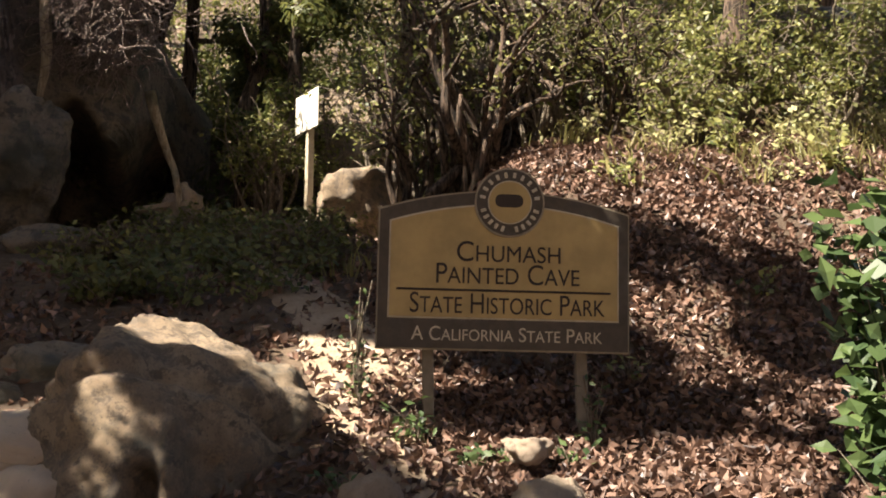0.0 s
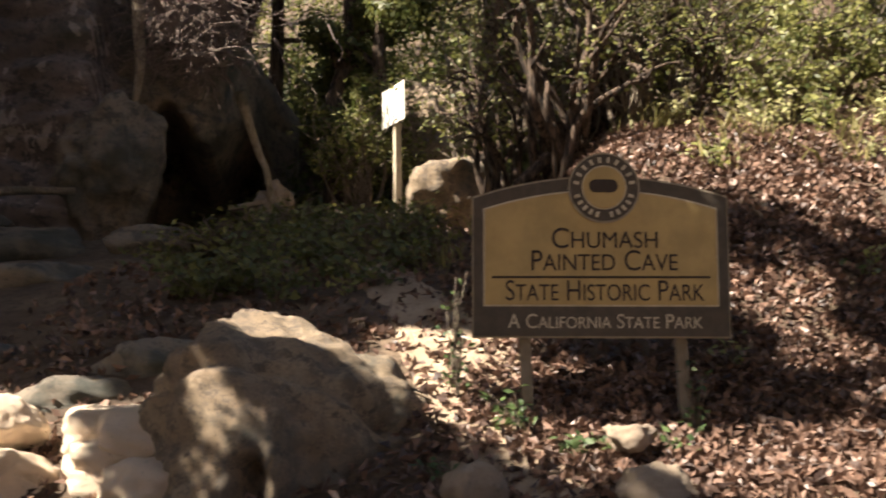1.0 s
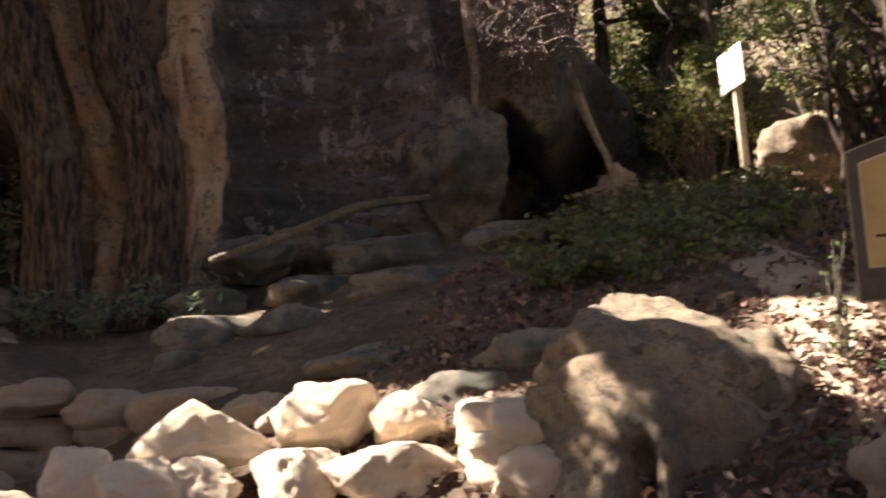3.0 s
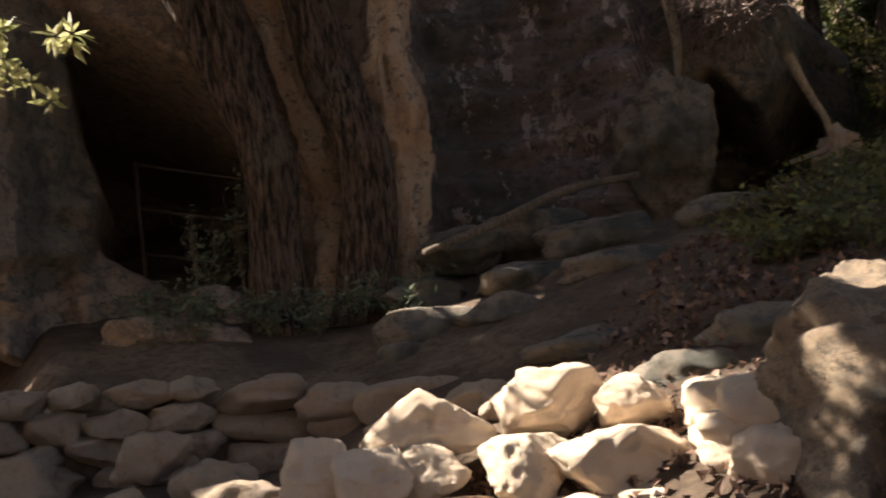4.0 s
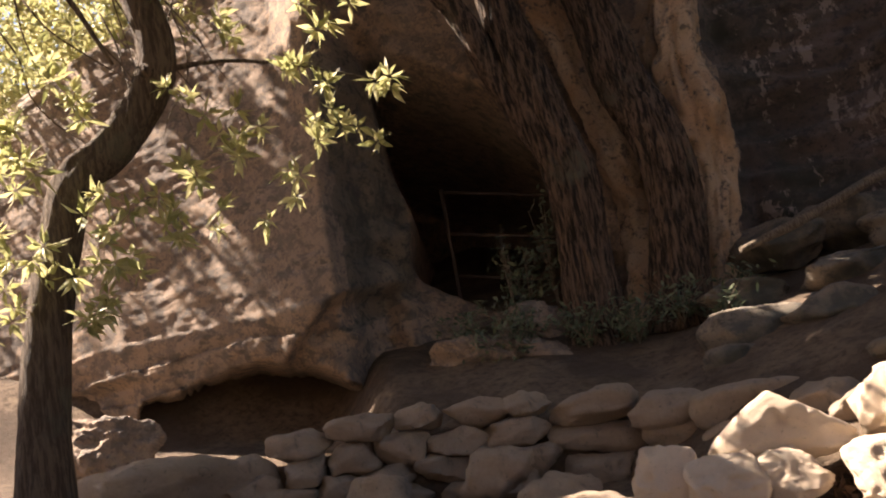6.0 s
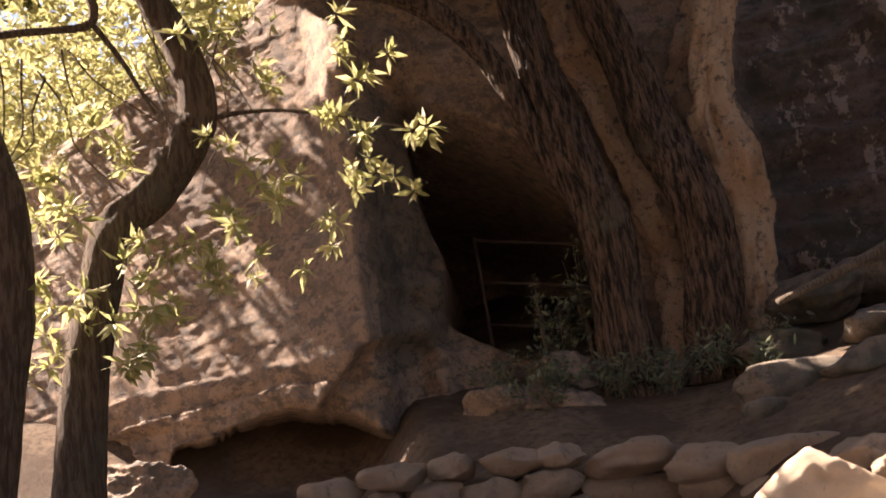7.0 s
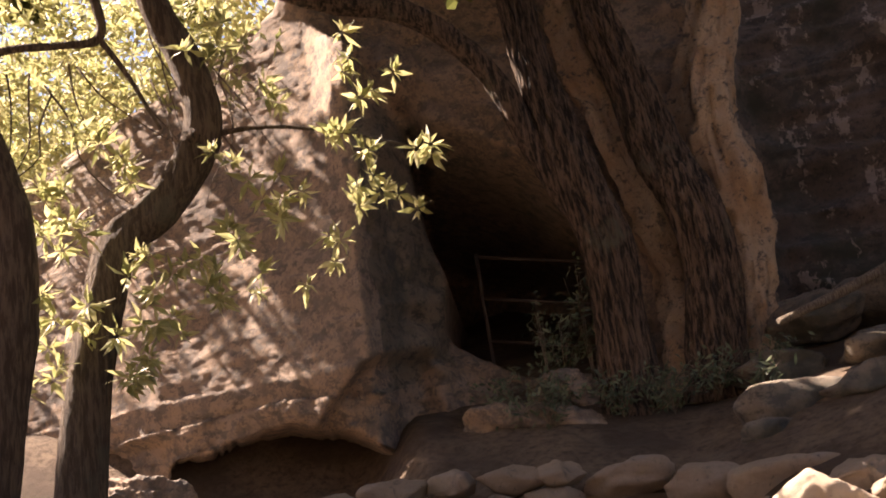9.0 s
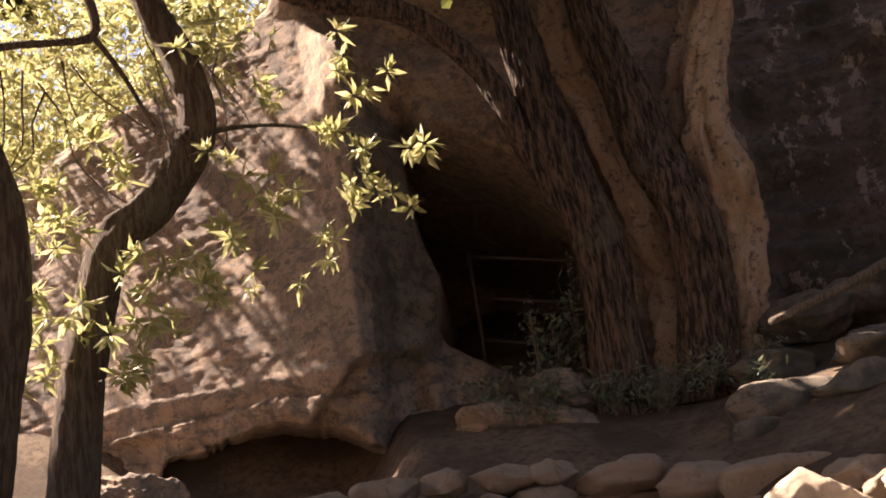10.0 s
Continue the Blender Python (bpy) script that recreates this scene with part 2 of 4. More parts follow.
def smooth(a, b, x):
    t = np.clip((np.asarray(x, float) - a) / (b - a), 0, 1)
    return t * t * (3 - 2 * t)


# ---------------------------------------------------------------- ground
C0 = (-0.25, -1.15)  # the middle of the amphitheatre, on the road


def height(x, y):
    """The lie of the land: a road, a bank, a trail going up to the left and a steep leafy slope to the right."""
    az = np.degrees(np.arctan2(-(x - C0[0]), y - C0[1]))
    r = np.hypot(x - C0[0], y - C0[1])
    turn = smooth(37, 47, az) * (1 - smooth(88, 105, az))
    left = np.interp(y, [1.6, 2.6, 3.2, 3.8, 5, 6.5, 9, 12, 20, 60], [0, 0.5, 0.85, 1.17, 1.68, 2.15, 2.72, 2.95, 9.5, 32])
    right = np.interp(y, [1.5, 2.4, 3.2, 3.8, 4.4, 6.5, 9, 12, 20, 60], [0, 0.55, 0.86, 1.0, 1.35, 2.95, 3.9, 5.4, 10.5, 33])
    k = smooth(-1.0, 0.7, x - 0.10 * (y - 4))
    z = left * (1 - k) + right * k
    bowl = np.interp(r, [2.8, 4.0, 5.0, 6.3, 6.8, 7.0, 7.4, 8.8, 10, 14, 60], [0, 0.3, 0.55, 0.78, 0.88, 1.3, 1.45, 1.98, 2.3, 3.5, 20])
    bowl = bowl - 0.6 * smooth(56, 60, az) * smooth(7.0, 7.9, r) * (1 - smooth(9.5, 11, r))
    # Unseen rise across the road, added to block low sky light.
    unseen_rise = np.maximum(0, -6 - y) * 0.45
    return z * (1 - turn) + bowl * turn + unseen_rise


def bumpy(x, y):
    z = float(height(np.float64(x), np.float64(y)))
    if y > 1.8:
        z += 0.05 * noise.noise(Vector((x * 1.1, y * 1.1, 3))) + 0.03 * noise.noise(Vector((x * 4, y * 4, 7)))
    return z


def build_ground():
    xs = np.concatenate([np.linspace(-300, -12, 14)[:-1], np.arange(-12, 8, 0.1), np.linspace(8, 300, 14)])
    ys = np.concatenate([np.linspace(-300, -4, 12)[:-1], np.arange(-4, 1.6, 0.5), np.arange(1.6, 14, 0.1), np.linspace(14, 300, 16)])
    verts = [(x, y, bumpy(x, y)) for y in ys for x in xs]
    w = len(xs)
    faces = [(j * w + i, j * w + i + 1, (j + 1) * w + i + 1, (j + 1) * w + i) for j in range(len(ys) - 1) for i in range(w - 1)]
    thing("ground", "brown soil hillside strewn with fallen leaves", "ground", kind="structure", me=mesh_of("ground", verts, faces), mat=SOIL)


build_ground()


def build_trail():
    """The worn dusty trail, a little above the soil, from the road up past the sign. Part of its paleness stands for
    sunlight.
    """
    m, nt, b = material("sunlit_trail_dust", 0.95)
    c = mix(nt, ramp(nt, noise_tex(nt, 3, 6), 0.35, 0.65), (0.50, 0.385, 0.27), (0.36, 0.265, 0.18))
    c = mix(nt, ramp(nt, noise_tex(nt, 18, 8, 0.75), 0.5, 0.75), c, (0.17, 0.115, 0.075))
    nt.links.new(c, b.inputs["Base Color"])
    bump(nt, b, noise_tex(nt, 25, 9, 0.75), 0.8, 0.04)
    line, par = spline([(0.0, 2.9, 0), (-0.18, 3.5, 0), (-0.3, 4.05, 0), (-0.7, 5.0, 0), (-1.2, 6.2, 0), (-1.6, 7.6, 0), (-1.75, 9.0, 0), (-2.2, 10.0, 0)], 0.06)
    verts, faces = [], []
    n = 13
    for i, p in enumerate(line):
        t = line[min(i + 1, len(line) - 1)] - line[max(i - 1, 0)]
        t = t / np.linalg.norm(t)
        side = np.array((t[1], -t[0], 0))
        # Widened round y = 4 to the breadth of the painted sun patch.
        half = 0.27 + 0.16 * math.exp(-((p[1] - 4.0) / 0.6) ** 2) + 0.1 * noise.noise(Vector((i * 0.12, 0, 0)))
        for k in range(n):
            u = (k / (n - 1) - 0.5) * 2
            q = p + side * u * half * (1 + 0.25 * noise.noise(Vector((i * 0.3, k, 5))))
            verts.append((q[0], q[1], bumpy(q[0], q[1]) + 0.022 - 0.05 * u ** 4))
    for i in range(len(line) - 1):
        for k in range(n - 1):
            a = i * n + k
            faces.append((a, a + 1, a + n + 1, a + n))
    thing("trail", "dusty footpath climbing past the sign, sunlight put into its pale tone", "path", kind="structure", me=mesh_of("trail", verts, faces), mat=m)


build_trail()


# ---------------------------------------------------------------- cliff with the cave
def cliff_radius(az, z):
    r = np.interp(az, [12, 14, 16, 21.8, 22.6, 24, 30, 34.6, 35.8, 37, 44, 46, 50, 53.5, 55.5, 57.6, 58.4, 60, 70, 78, 88, 100],
                  [13.6, 12.4, 11.0, 10.8, 10.35, 10.3, 10.7, 10.7, 10.3, 9.6, 9.6, 9.9, 9.9, 9.75, 9.3, 8.75, 8.55, 8.62, 9.75, 11.4, 13.5, 15])
    # the face leans back towards its top
    r = r + smooth(57, 60, az) * np.maximum(0, z - 2.6) * 0.24 + (1 - smooth(36, 60, az)) * np.maximum(0, z - 5) * 0.15
    # the arch over the cave hangs forward
    low = np.interp(az, [44, 46, 48.3, 51, 53.3, 56, 58.5, 62], [3.6, 3.9, 4.3, 4.55, 4.75, 5.25, 5.75, 6.6])
    arch = smooth(0.0, 0.25, z - low) * smooth(43, 46, az) * (1 - smooth(60, 63, az))
    r = r * (1 - arch) + arch * (9.25 + 0.2 * np.maximum(0, z - low))
    # the cave
    lo = np.interp(az, [44, 46, 50, 53.5, 55], [2.2, 2.3, 2.45, 2.8, 3.1])
    lft = np.interp(z, [2.6, 3.0, 3.45, 4.0, 4.8], [53.6, 53.5, 53.0, 53.9, 54.4])
    cave = smooth(-0.05, 0.2, z - lo) * smooth(-0.1, 0.25, low - z) * smooth(-0.4, 0.9, lft - az) * smooth(44.2, 46.0, az)
    r = r + cave * (5.2 - 0.25 * np.abs(az - 50))
    # the low hollow under the ledge
    top = np.interp(az, [55, 57, 59, 60.5, 62, 65, 67.3, 69.2, 69.8, 70.3], [1.3, 1.75, 2.0, 2.13, 2.19, 2.2, 2.12, 2.08, 1.9, 1.3])
    top = top + 0.02 * np.sin(az * 0.9) + 0.012 * np.sin(az * 2.1 + 1)
    hollow = smooth(0.0, 0.05, top - z) * smooth(57.5, 60.5, az) * (1 - smooth(69.3, 70.6, az))
    r = r + hollow * 5.0
    # a brown undercut below the ledge's edge
    ledge = np.interp(az, [54, 57, 59, 60.5, 62], [2.75, 2.7, 2.6, 2.35, 2.15])
    r = r + 0.45 * smooth(0, 0.08, ledge - z) * smooth(53, 56, az) * (1 - smooth(61, 63, az)) * (1 - hollow) * 0.8
    # the crevice under the hanging roots
    r = r + 2.4 * smooth(0, 0.4, 3.95 + 0.25 * np.sin(az * 1.4) - z) * smooth(13.5, 14.5, az) * (1 - smooth(19.5, 21, az))
    # a seam near the foot of the slab
    r = r + 0.25 * smooth(0, 0.1, 2.32 - z) * smooth(68, 71, az)
    # the broken shelf at the cave's sill
    r = r - 0.3 * smooth(0, 0.5, lo - z) * smooth(45, 47, az) * (1 - smooth(54, 57, az))
    return r


def build_cliff():
    az = np.concatenate([np.arange(12, 35, 0.3), np.arange(35, 80, 0.2), np.arange(80, 100.5, 0.8)])
    top = np.interp(az, [12, 15, 17, 22, 23, 30, 45, 57, 60, 68, 77, 88, 100], [4.4, 5.0, 5.6, 5.9, 7.4, 7.8, 8.5, 7.6, 6.6, 5.9, 5.3, 4.2, 2.8])
    rows = 230
    back = 14
    verts = []
    for j in range(rows + back):
        v = min(1.0, j / (rows - 1))
        z = 0.9 + (top - 0.9) * v
        r = cliff_radius(az, z)
        if j >= rows:
            k = (j - rows + 1) / back
            r = r + 7 * k ** 1.3
            z = z + 0.35 * math.sin(k * 1.5) + 1.2 * k
        for a, rr, zz, tp in zip(az, r, z, top):
            s, c = math.sin(radians(a)), math.cos(radians(a))
            p = Vector((C0[0] - s * rr, C0[1] + c * rr, zz))
            strata = noise.fractal(Vector((p.x * 0.7, p.y * 0.7, p.z * 2.6)), 0.9, 2.1, 5)
            lump = noise.fractal(p * 0.55 + Vector((9, 2, 5)), 1.0, 2.0, 4)
            pit = abs(noise.fractal(Vector((p.x * 5, p.y * 5, p.z * 8)), 0.8, 2.1, 4))
            band = noise.fractal(Vector((p.x * 0.35, p.y * 0.35, p.z * 1.9 + 4)), 1.0, 2.0, 3)
            step = 0.045 * (math.floor(band * 5) + min(1.0, (band * 5 % 1) * 4)) / 2
            calm = 1.0 - 0.5 * float(smooth(57, 60, a)) + 0.9 * float(1 - smooth(33, 37, a))
            slab = float(smooth(57.4, 58.6, a))
            broken = float(smooth(52, 53.5, a) * (1 - smooth(57, 58.5, a)))
            under = float(smooth(54, 56, a) * smooth(0, 0.3, 2.55 - zz))
            bedding = slab * float(smooth(0, 0.5, 2.8 - zz)) * ((zz * 4.2 + 0.5 * lump + 0.25 * strata) % 1 - 0.5)
            calm = calm * (1 - 0.8 * slab) + 0.7 * broken
            step = step * (1 - 0.6 * slab)
            pit = pit * (1 - 0.3 * slab) + slab * 0.2 * max(0.0, noise.fractal(Vector((p.x * 11, p.y * 11, p.z * 15)), 0.8, 2.1, 3))
            d = 0.09 * bedding + 0.07 * calm * strata + 0.16 * broken * noise.fractal(p * 1.9, 0.9, 2.0, 4) + 0.12 * under * noise.fractal(Vector((p.x * 2.4, p.y * 2.4, p.z * 4)), 0.8, 2.1, 5) + 0.13 * calm * lump - 0.03 * pit + step - 0.05 * (1 - 0.75 * slab) * max(0.0, noise.fractal(Vector((p.x * 1.3, p.y * 1.3, p.z * 4 + 8)), 0.7, 2.0, 4))
            verts.append((p.x + s * d, p.y - c * d, zz + 0.05 * strata))
    w = len(az)
    faces = [(j * w + i, (j + 1) * w + i, (j + 1) * w + i + 1, j * w + i + 1) for j in range(rows + back - 1) for i in range(w - 1)]
    me = mesh_of("cliff", verts, faces)
    me.materials.append(CLIFF)
    me.materials.append(DARKCLIFF)
    me.materials.append(MOSSY_SHADED)
    # Right of the pillar the cliff takes the shade-darkened rock.
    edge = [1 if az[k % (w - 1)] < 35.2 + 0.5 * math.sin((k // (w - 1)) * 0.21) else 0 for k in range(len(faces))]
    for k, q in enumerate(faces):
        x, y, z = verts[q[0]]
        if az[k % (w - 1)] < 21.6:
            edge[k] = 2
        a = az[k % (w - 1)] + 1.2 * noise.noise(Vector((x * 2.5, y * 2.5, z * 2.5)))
        # Facet turned from the sun: moss plus shade put into a darker material.
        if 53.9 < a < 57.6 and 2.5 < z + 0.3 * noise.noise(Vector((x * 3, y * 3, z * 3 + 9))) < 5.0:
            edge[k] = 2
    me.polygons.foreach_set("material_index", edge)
    thing("cliff", "tan sandstone cliff with a dark cave, mossy stains and shade-toned sides", "cliff", kind="structure", me=me)


build_cliff()


# ---------------------------------------------------------------- rocks
def rock(name, label, x, y, z, w, h, d=None, turn=0, seed=1, mat=None, group="", category="rock", tilt=(0, 0), wall=None, **k):
    d = d or w * 0.8
    if wall is not None:
        ob = part("stone", rock_mesh("stone", (w, d, h), seed, **k), mat, wall)
        ob.matrix_basis = Matrix.Translation(-wall.location) @ pose(x, y, z, tilt[0], tilt[1], turn)
        return ob
    ob = thing(name, label, category, group, me=rock_mesh(name, (w, d, h), seed, **k), mat=mat or SANDSTONE)
    ob.matrix_world = pose(x, y, z, tilt[0], tilt[1], turn)
    return ob


def face_turn(x, y):
    return math.degrees(math.atan2(-(x - C0[0]), y - C0[1]))


def build_boulder():
    """The long boulder beside the trail: a ridge that falls to a blunt nose, a fluted front and a small worn alcove."""
    vs, fs = ico(6)
    out = []
    for v in vs:
        p = 3.4
        q = v / (abs(v.x) ** p + abs(v.y) ** p + abs(v.z) ** p) ** (1 / p)
        x = -1.22 + 0.74 * q.x
        crest = float(np.interp(x, [-2.0, -1.84, -1.66, -1.46, -1.2, -1.0, -0.8, -0.62, -0.54], [1.2, 1.36, 1.50, 1.58, 1.52, 1.45, 1.37, 1.27, 1.15]))
        k = q.z * 0.5 + 0.5
        z = 0.3 + k * (crest - 0.3)
        y = 3.78 + q.y * (0.60 + 0.12 * math.sin(x * 3))
        if q.y < 0:
            y += 0.3 * float(smooth(0.1, 0.95, abs(q.x)))
            y -= 0.26 * (1 - k) * (0.4 - 0.6 * q.y)
        w = Vector((x, y, z))
        d = 0.085 * noise.fractal(w * 2.1 + Vector((4, 1, 7)), 0.9, 2.0, 4) + 0.032 * noise.fractal(w * 8, 0.75, 2.1, 5)
        front = float(smooth(0.15, 0.6, -v.y))
        d += front * (0.05 - 0.13 * abs(noise.noise(Vector((x * 5.5, 2, z * 1.3))))) * float(smooth(1.45, 1.1, z) if z < 1.45 else 0)
        d -= 0.07 * float(smooth(0.0, 0.06, 0.06 - abs(z - crest + 0.2 + 0.05 * math.sin(x * 7)))) * front
        w += v * d
        alcove = math.exp(-((x + 1.20) / 0.05) ** 2) * float(smooth(1.02, 0.9, z) if z < 1.02 else 0) * front
        arm = math.exp(-((x + 1.08) / 0.055) ** 2) * math.exp(-((z - 0.86) / 0.2) ** 2) * front
        w.y += 0.20 * alcove - 0.09 * arm
        out.append(w - Vector((-1.26, 3.7, 0.5)))
    thing("boulder", "large tan sandstone boulder with lichen and a fluted front", "boulder", at=(-1.26, 3.7, 0.5), me=mesh_of("boulder", out, fs), mat=BOULDER)


build_boulder()

SUNNY = [  # x, y, z, width, height
    (-3.33, 2.98, 1.16, 0.63, 0.27), (-2.81, 3.25, 1.14, 0.52, 0.33), (-2.40, 3.35, 1.10, 0.34, 0.26), (-1.91, 3.58, 1.04, 0.56, 0.25),
    (-3.60, 2.43, 0.97, 0.31, 0.30), (-3.34, 2.54, 0.92, 0.33, 0.26), (-3.14, 2.76, 0.89, 0.31, 0.26), (-2.76, 2.94, 0.87, 0.42, 0.29),
    (-2.37, 3.18, 0.88, 0.64, 0.29), (-1.90, 3.23, 0.90, 0.29, 0.27), (-1.82, 3.38, 0.86, 0.56, 0.26)]
sunny_wall = thing("stone_wall", "dry stone wall of tan sandstone blocks, sunlight put into their paleness", "wall", at=(-2.7, 3.0, 0.55))
shaded_wall = thing("stone_wall", "dry stone wall of rounded sandstone, shade put into its browner tone", "wall", at=(-5.2, 3.4, 0.75))
for i, (x, y, z, w, h) in enumerate(SUNNY):
    if i == 0:
        rock("wall_stone", "pointed pale sandstone block on the dry stone wall", x + 0.02, y, z - 0.03, w * 1.05, 0.40, w * 0.8, face_turn(x, y), 1047, WALLSTONE, wall=sunny_wall,
             sub=5, square=0.5, rough=0.12, facets=4, fine=0.012, tilt=(-8, 0), pits=0.02, peak=0.62)
        continue
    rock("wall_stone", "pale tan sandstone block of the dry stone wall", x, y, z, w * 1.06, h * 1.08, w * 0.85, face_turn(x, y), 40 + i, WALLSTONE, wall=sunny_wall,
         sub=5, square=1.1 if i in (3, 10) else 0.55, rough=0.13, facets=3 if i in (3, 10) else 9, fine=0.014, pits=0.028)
LOW = [(-1.89, 3.25, 0.66, 0.40, 0.24), (-2.53, 2.93, 0.62, 0.42, 0.26), (-2.98, 2.74, 0.66, 0.46, 0.26), (-3.42, 2.52, 0.68, 0.46, 0.26),
       (-1.75, 3.31, 1.05, 0.40, 0.24), (-1.70, 3.12, 0.84, 0.46, 0.28), (-2.2, 3.1, 0.64, 0.4, 0.26), (-3.8, 2.35, 0.72, 0.4, 0.3)]
for i, (x, y, z, w, h) in enumerate(LOW):
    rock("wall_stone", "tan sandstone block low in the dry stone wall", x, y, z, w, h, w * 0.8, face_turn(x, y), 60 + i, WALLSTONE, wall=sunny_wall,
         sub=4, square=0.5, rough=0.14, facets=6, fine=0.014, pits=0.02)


def build_back_wall():
    """The second dry stone wall, in the shade: courses of rounded stones along a curve."""
    line, _ = spline([(-6.75, 1.55, 0), (-6.36, 2.15, 0), (-5.82, 2.98, 0), (-5.2, 3.7, 0), (-4.6, 3.95, 0), (-3.9, 3.95, 0), (-3.2, 3.75, 0)], 0.02)
    run = np.concatenate([[0], np.cumsum(np.linalg.norm(np.diff(line, axis=0), axis=1))])
    rng = random.Random(5)
    n = 0
    for course in range(4):
        s = rng.uniform(-0.1, 0.2)
        while s < run[-1] - 0.1:
            big = s > 2.1
            w = rng.uniform(0.42, 0.66) if big else rng.uniform(0.27, 0.44)
            mid = s + w / 2
            x, y = (float(np.interp(mid, run, line[:, i])) for i in (0, 1))
            crest = float(np.interp(mid, [0, 0.5, 1.0, 2.2, 3.2, 4.2, 5.0], [1.30, 1.48, 1.55, 1.50, 1.36, 1.27, 1.24]))
            ch = 0.21 if big else 0.165
            z = crest - ch * (course + 0.5)
            if z > 0.7:
                n += 1
                yaw = face_turn(x, y)
                out = 0.035 * course
                # Browner copy than the sunny wall's stone, so the shade is partly colour.
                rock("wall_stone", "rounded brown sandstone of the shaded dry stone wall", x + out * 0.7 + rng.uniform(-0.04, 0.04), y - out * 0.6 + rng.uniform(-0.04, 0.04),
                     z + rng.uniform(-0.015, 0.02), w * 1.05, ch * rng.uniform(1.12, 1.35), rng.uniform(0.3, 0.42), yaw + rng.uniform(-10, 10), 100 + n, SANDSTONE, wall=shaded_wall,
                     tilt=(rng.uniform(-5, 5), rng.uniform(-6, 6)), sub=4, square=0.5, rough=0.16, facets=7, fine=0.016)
            s += w


build_back_wall()
LOOSE = [(-5.08, 2.69, 1.06, 0.48, 0.28), (-4.17, 2.53, 0.80, 0.52, 0.26), (-6.75, 1.33, 1.30, 1.05, 0.4), (-0.29, 2.98, 0.84, 0.25, 0.24),
         (0.43, 3.09, 0.84, 0.33, 0.24), (0.36, 3.47, 1.02, 0.24, 0.14), (-4.6, 2.7, 0.85, 0.5, 0.34), (-5.5, 2.1, 1.0, 0.5, 0.34), (-4.8, 2.2, 0.8, 0.5, 0.3)]
for i, (x, y, z, w, h) in enumerate(LOOSE):
    rock("rock", "loose brown sandstone rock bedded in the soil", x, y, z, w, h, w * 0.8, face_turn(x, y) + 12 * i, 200 + i, SANDSTONE, "loose rocks", sub=4, square=0.3, facets=7)
TERRACE = [(-4.16, 5.17, 1.68, 0.8, 0.36), (-4.38, 7.15, 2.34, 1.1, 0.46), (-5.37, 6.54, 2.42, 0.85, 0.45), (-3.18, 4.61, 1.38, 0.95, 0.32), (-2.38, 4.02, 1.18, 0.6, 0.26),
           (-4.72, 5.04, 1.6, 0.85, 0.45), (-2.12, 4.34, 1.33, 0.7, 0.32), (-3.64, 6.19, 1.92, 1.1, 0.4), (-2.83, 5.38, 1.58, 0.8, 0.32), (-4.52, 6.14, 2.02, 0.9, 0.36),
           (-4.77, 4.68, 1.42, 0.6, 0.32), (-5.0, 7.3, 2.5, 1.1, 0.5), (-3.2, 7.4, 2.35, 0.9, 0.4), (-5.3, 5.7, 1.95, 0.8, 0.4)]
for i, (x, y, z, w, h) in enumerate(TERRACE):
    rock("rock", "dark mossy rock half buried in the shaded terrace", x, y, z, w, h, w * 0.75, 15 + 31 * i % 60, 300 + i, MOSSY_SHADED, "terrace rocks", sub=4, square=0.35, rough=0.2, facets=11, fine=0.02)
rock("boulder", "mossy upright boulder beside the dark crevice", -4.1, 8.35, 3.2, 0.95, 1.5, 0.9, 22, 21, MOSSY_SHADED, sub=5, square=0.1, rough=0.3, facets=6, fine=0.06, category="boulder", tilt=(0, 8))
rock("boulder", "pale sunlit sandstone boulder beside the trail post", -0.72, 8.75, 3.0, 0.95, 0.9, 0.8, 5, 22, BOULDER, sub=5, square=0.2, rough=0.25, facets=12, fine=0.025, category="boulder")
rock("boulder", "shaded brown boulder behind the trail post", -0.9, 10.6, 3.9, 1.3, 1.5, 1.1, 5, 23, BOULDER, sub=5, square=0.3, rough=0.15, fine=0.05, category="boulder")


# ---------------------------------------------------------------- trees
def tree_limb(parent, name, pts, radii, mat, **k):
    return part(name, tube(name, pts, radii, **k), mat, parent)


oak = thing("oak_tree", "old oak with deeply furrowed forked trunks before the cave", "tree")
tree_limb(oak, "trunk", [(-6.40, 5.10, 1.75), (-6.39, 5.12, 2.03), (-6.36, 5.15, 2.66), (-6.36, 5.15, 3.32), (-6.45, 5.07, 3.87), (-6.53, 4.99, 4.43), (-6.61, 4.90, 5.06), (-6.64, 4.87, 5.76), (-6.6, 4.8, 7.2)],
          [0.34, 0.25, 0.21, 0.21, 0.20, 0.19, 0.16, 0.15, 0.12], OAK_BARK, segs=144, step=0.03, ridge=0.022, furrows=6.5, lump=0.12, seed=1)
tree_limb(oak, "limb", [(-6.38, 5.12, 3.4), (-6.52, 5.0, 3.75), (-6.67, 4.84, 4.25), (-6.77, 4.60, 4.92), (-6.89, 4.31, 5.33), (-7.10, 3.89, 5.70), (-7.34, 3.21, 5.81), (-7.6, 2.4, 6.1)],
          [0.1, 0.13, 0.12, 0.105, 0.10, 0.10, 0.09, 0.07], OAK_BARK, segs=48, step=0.04, ridge=0.012, furrows=4, lump=0.12, seed=2)
tree_limb(oak, "limb", [(-6.40, 5.08, 3.95), (-6.38, 5.0, 4.2), (-6.42, 4.98, 4.5)], [0.1, 0.06, 0.045], OAK_BARK, segs=32, step=0.04, ridge=0.008, furrows=3, lump=0.1, seed=8)
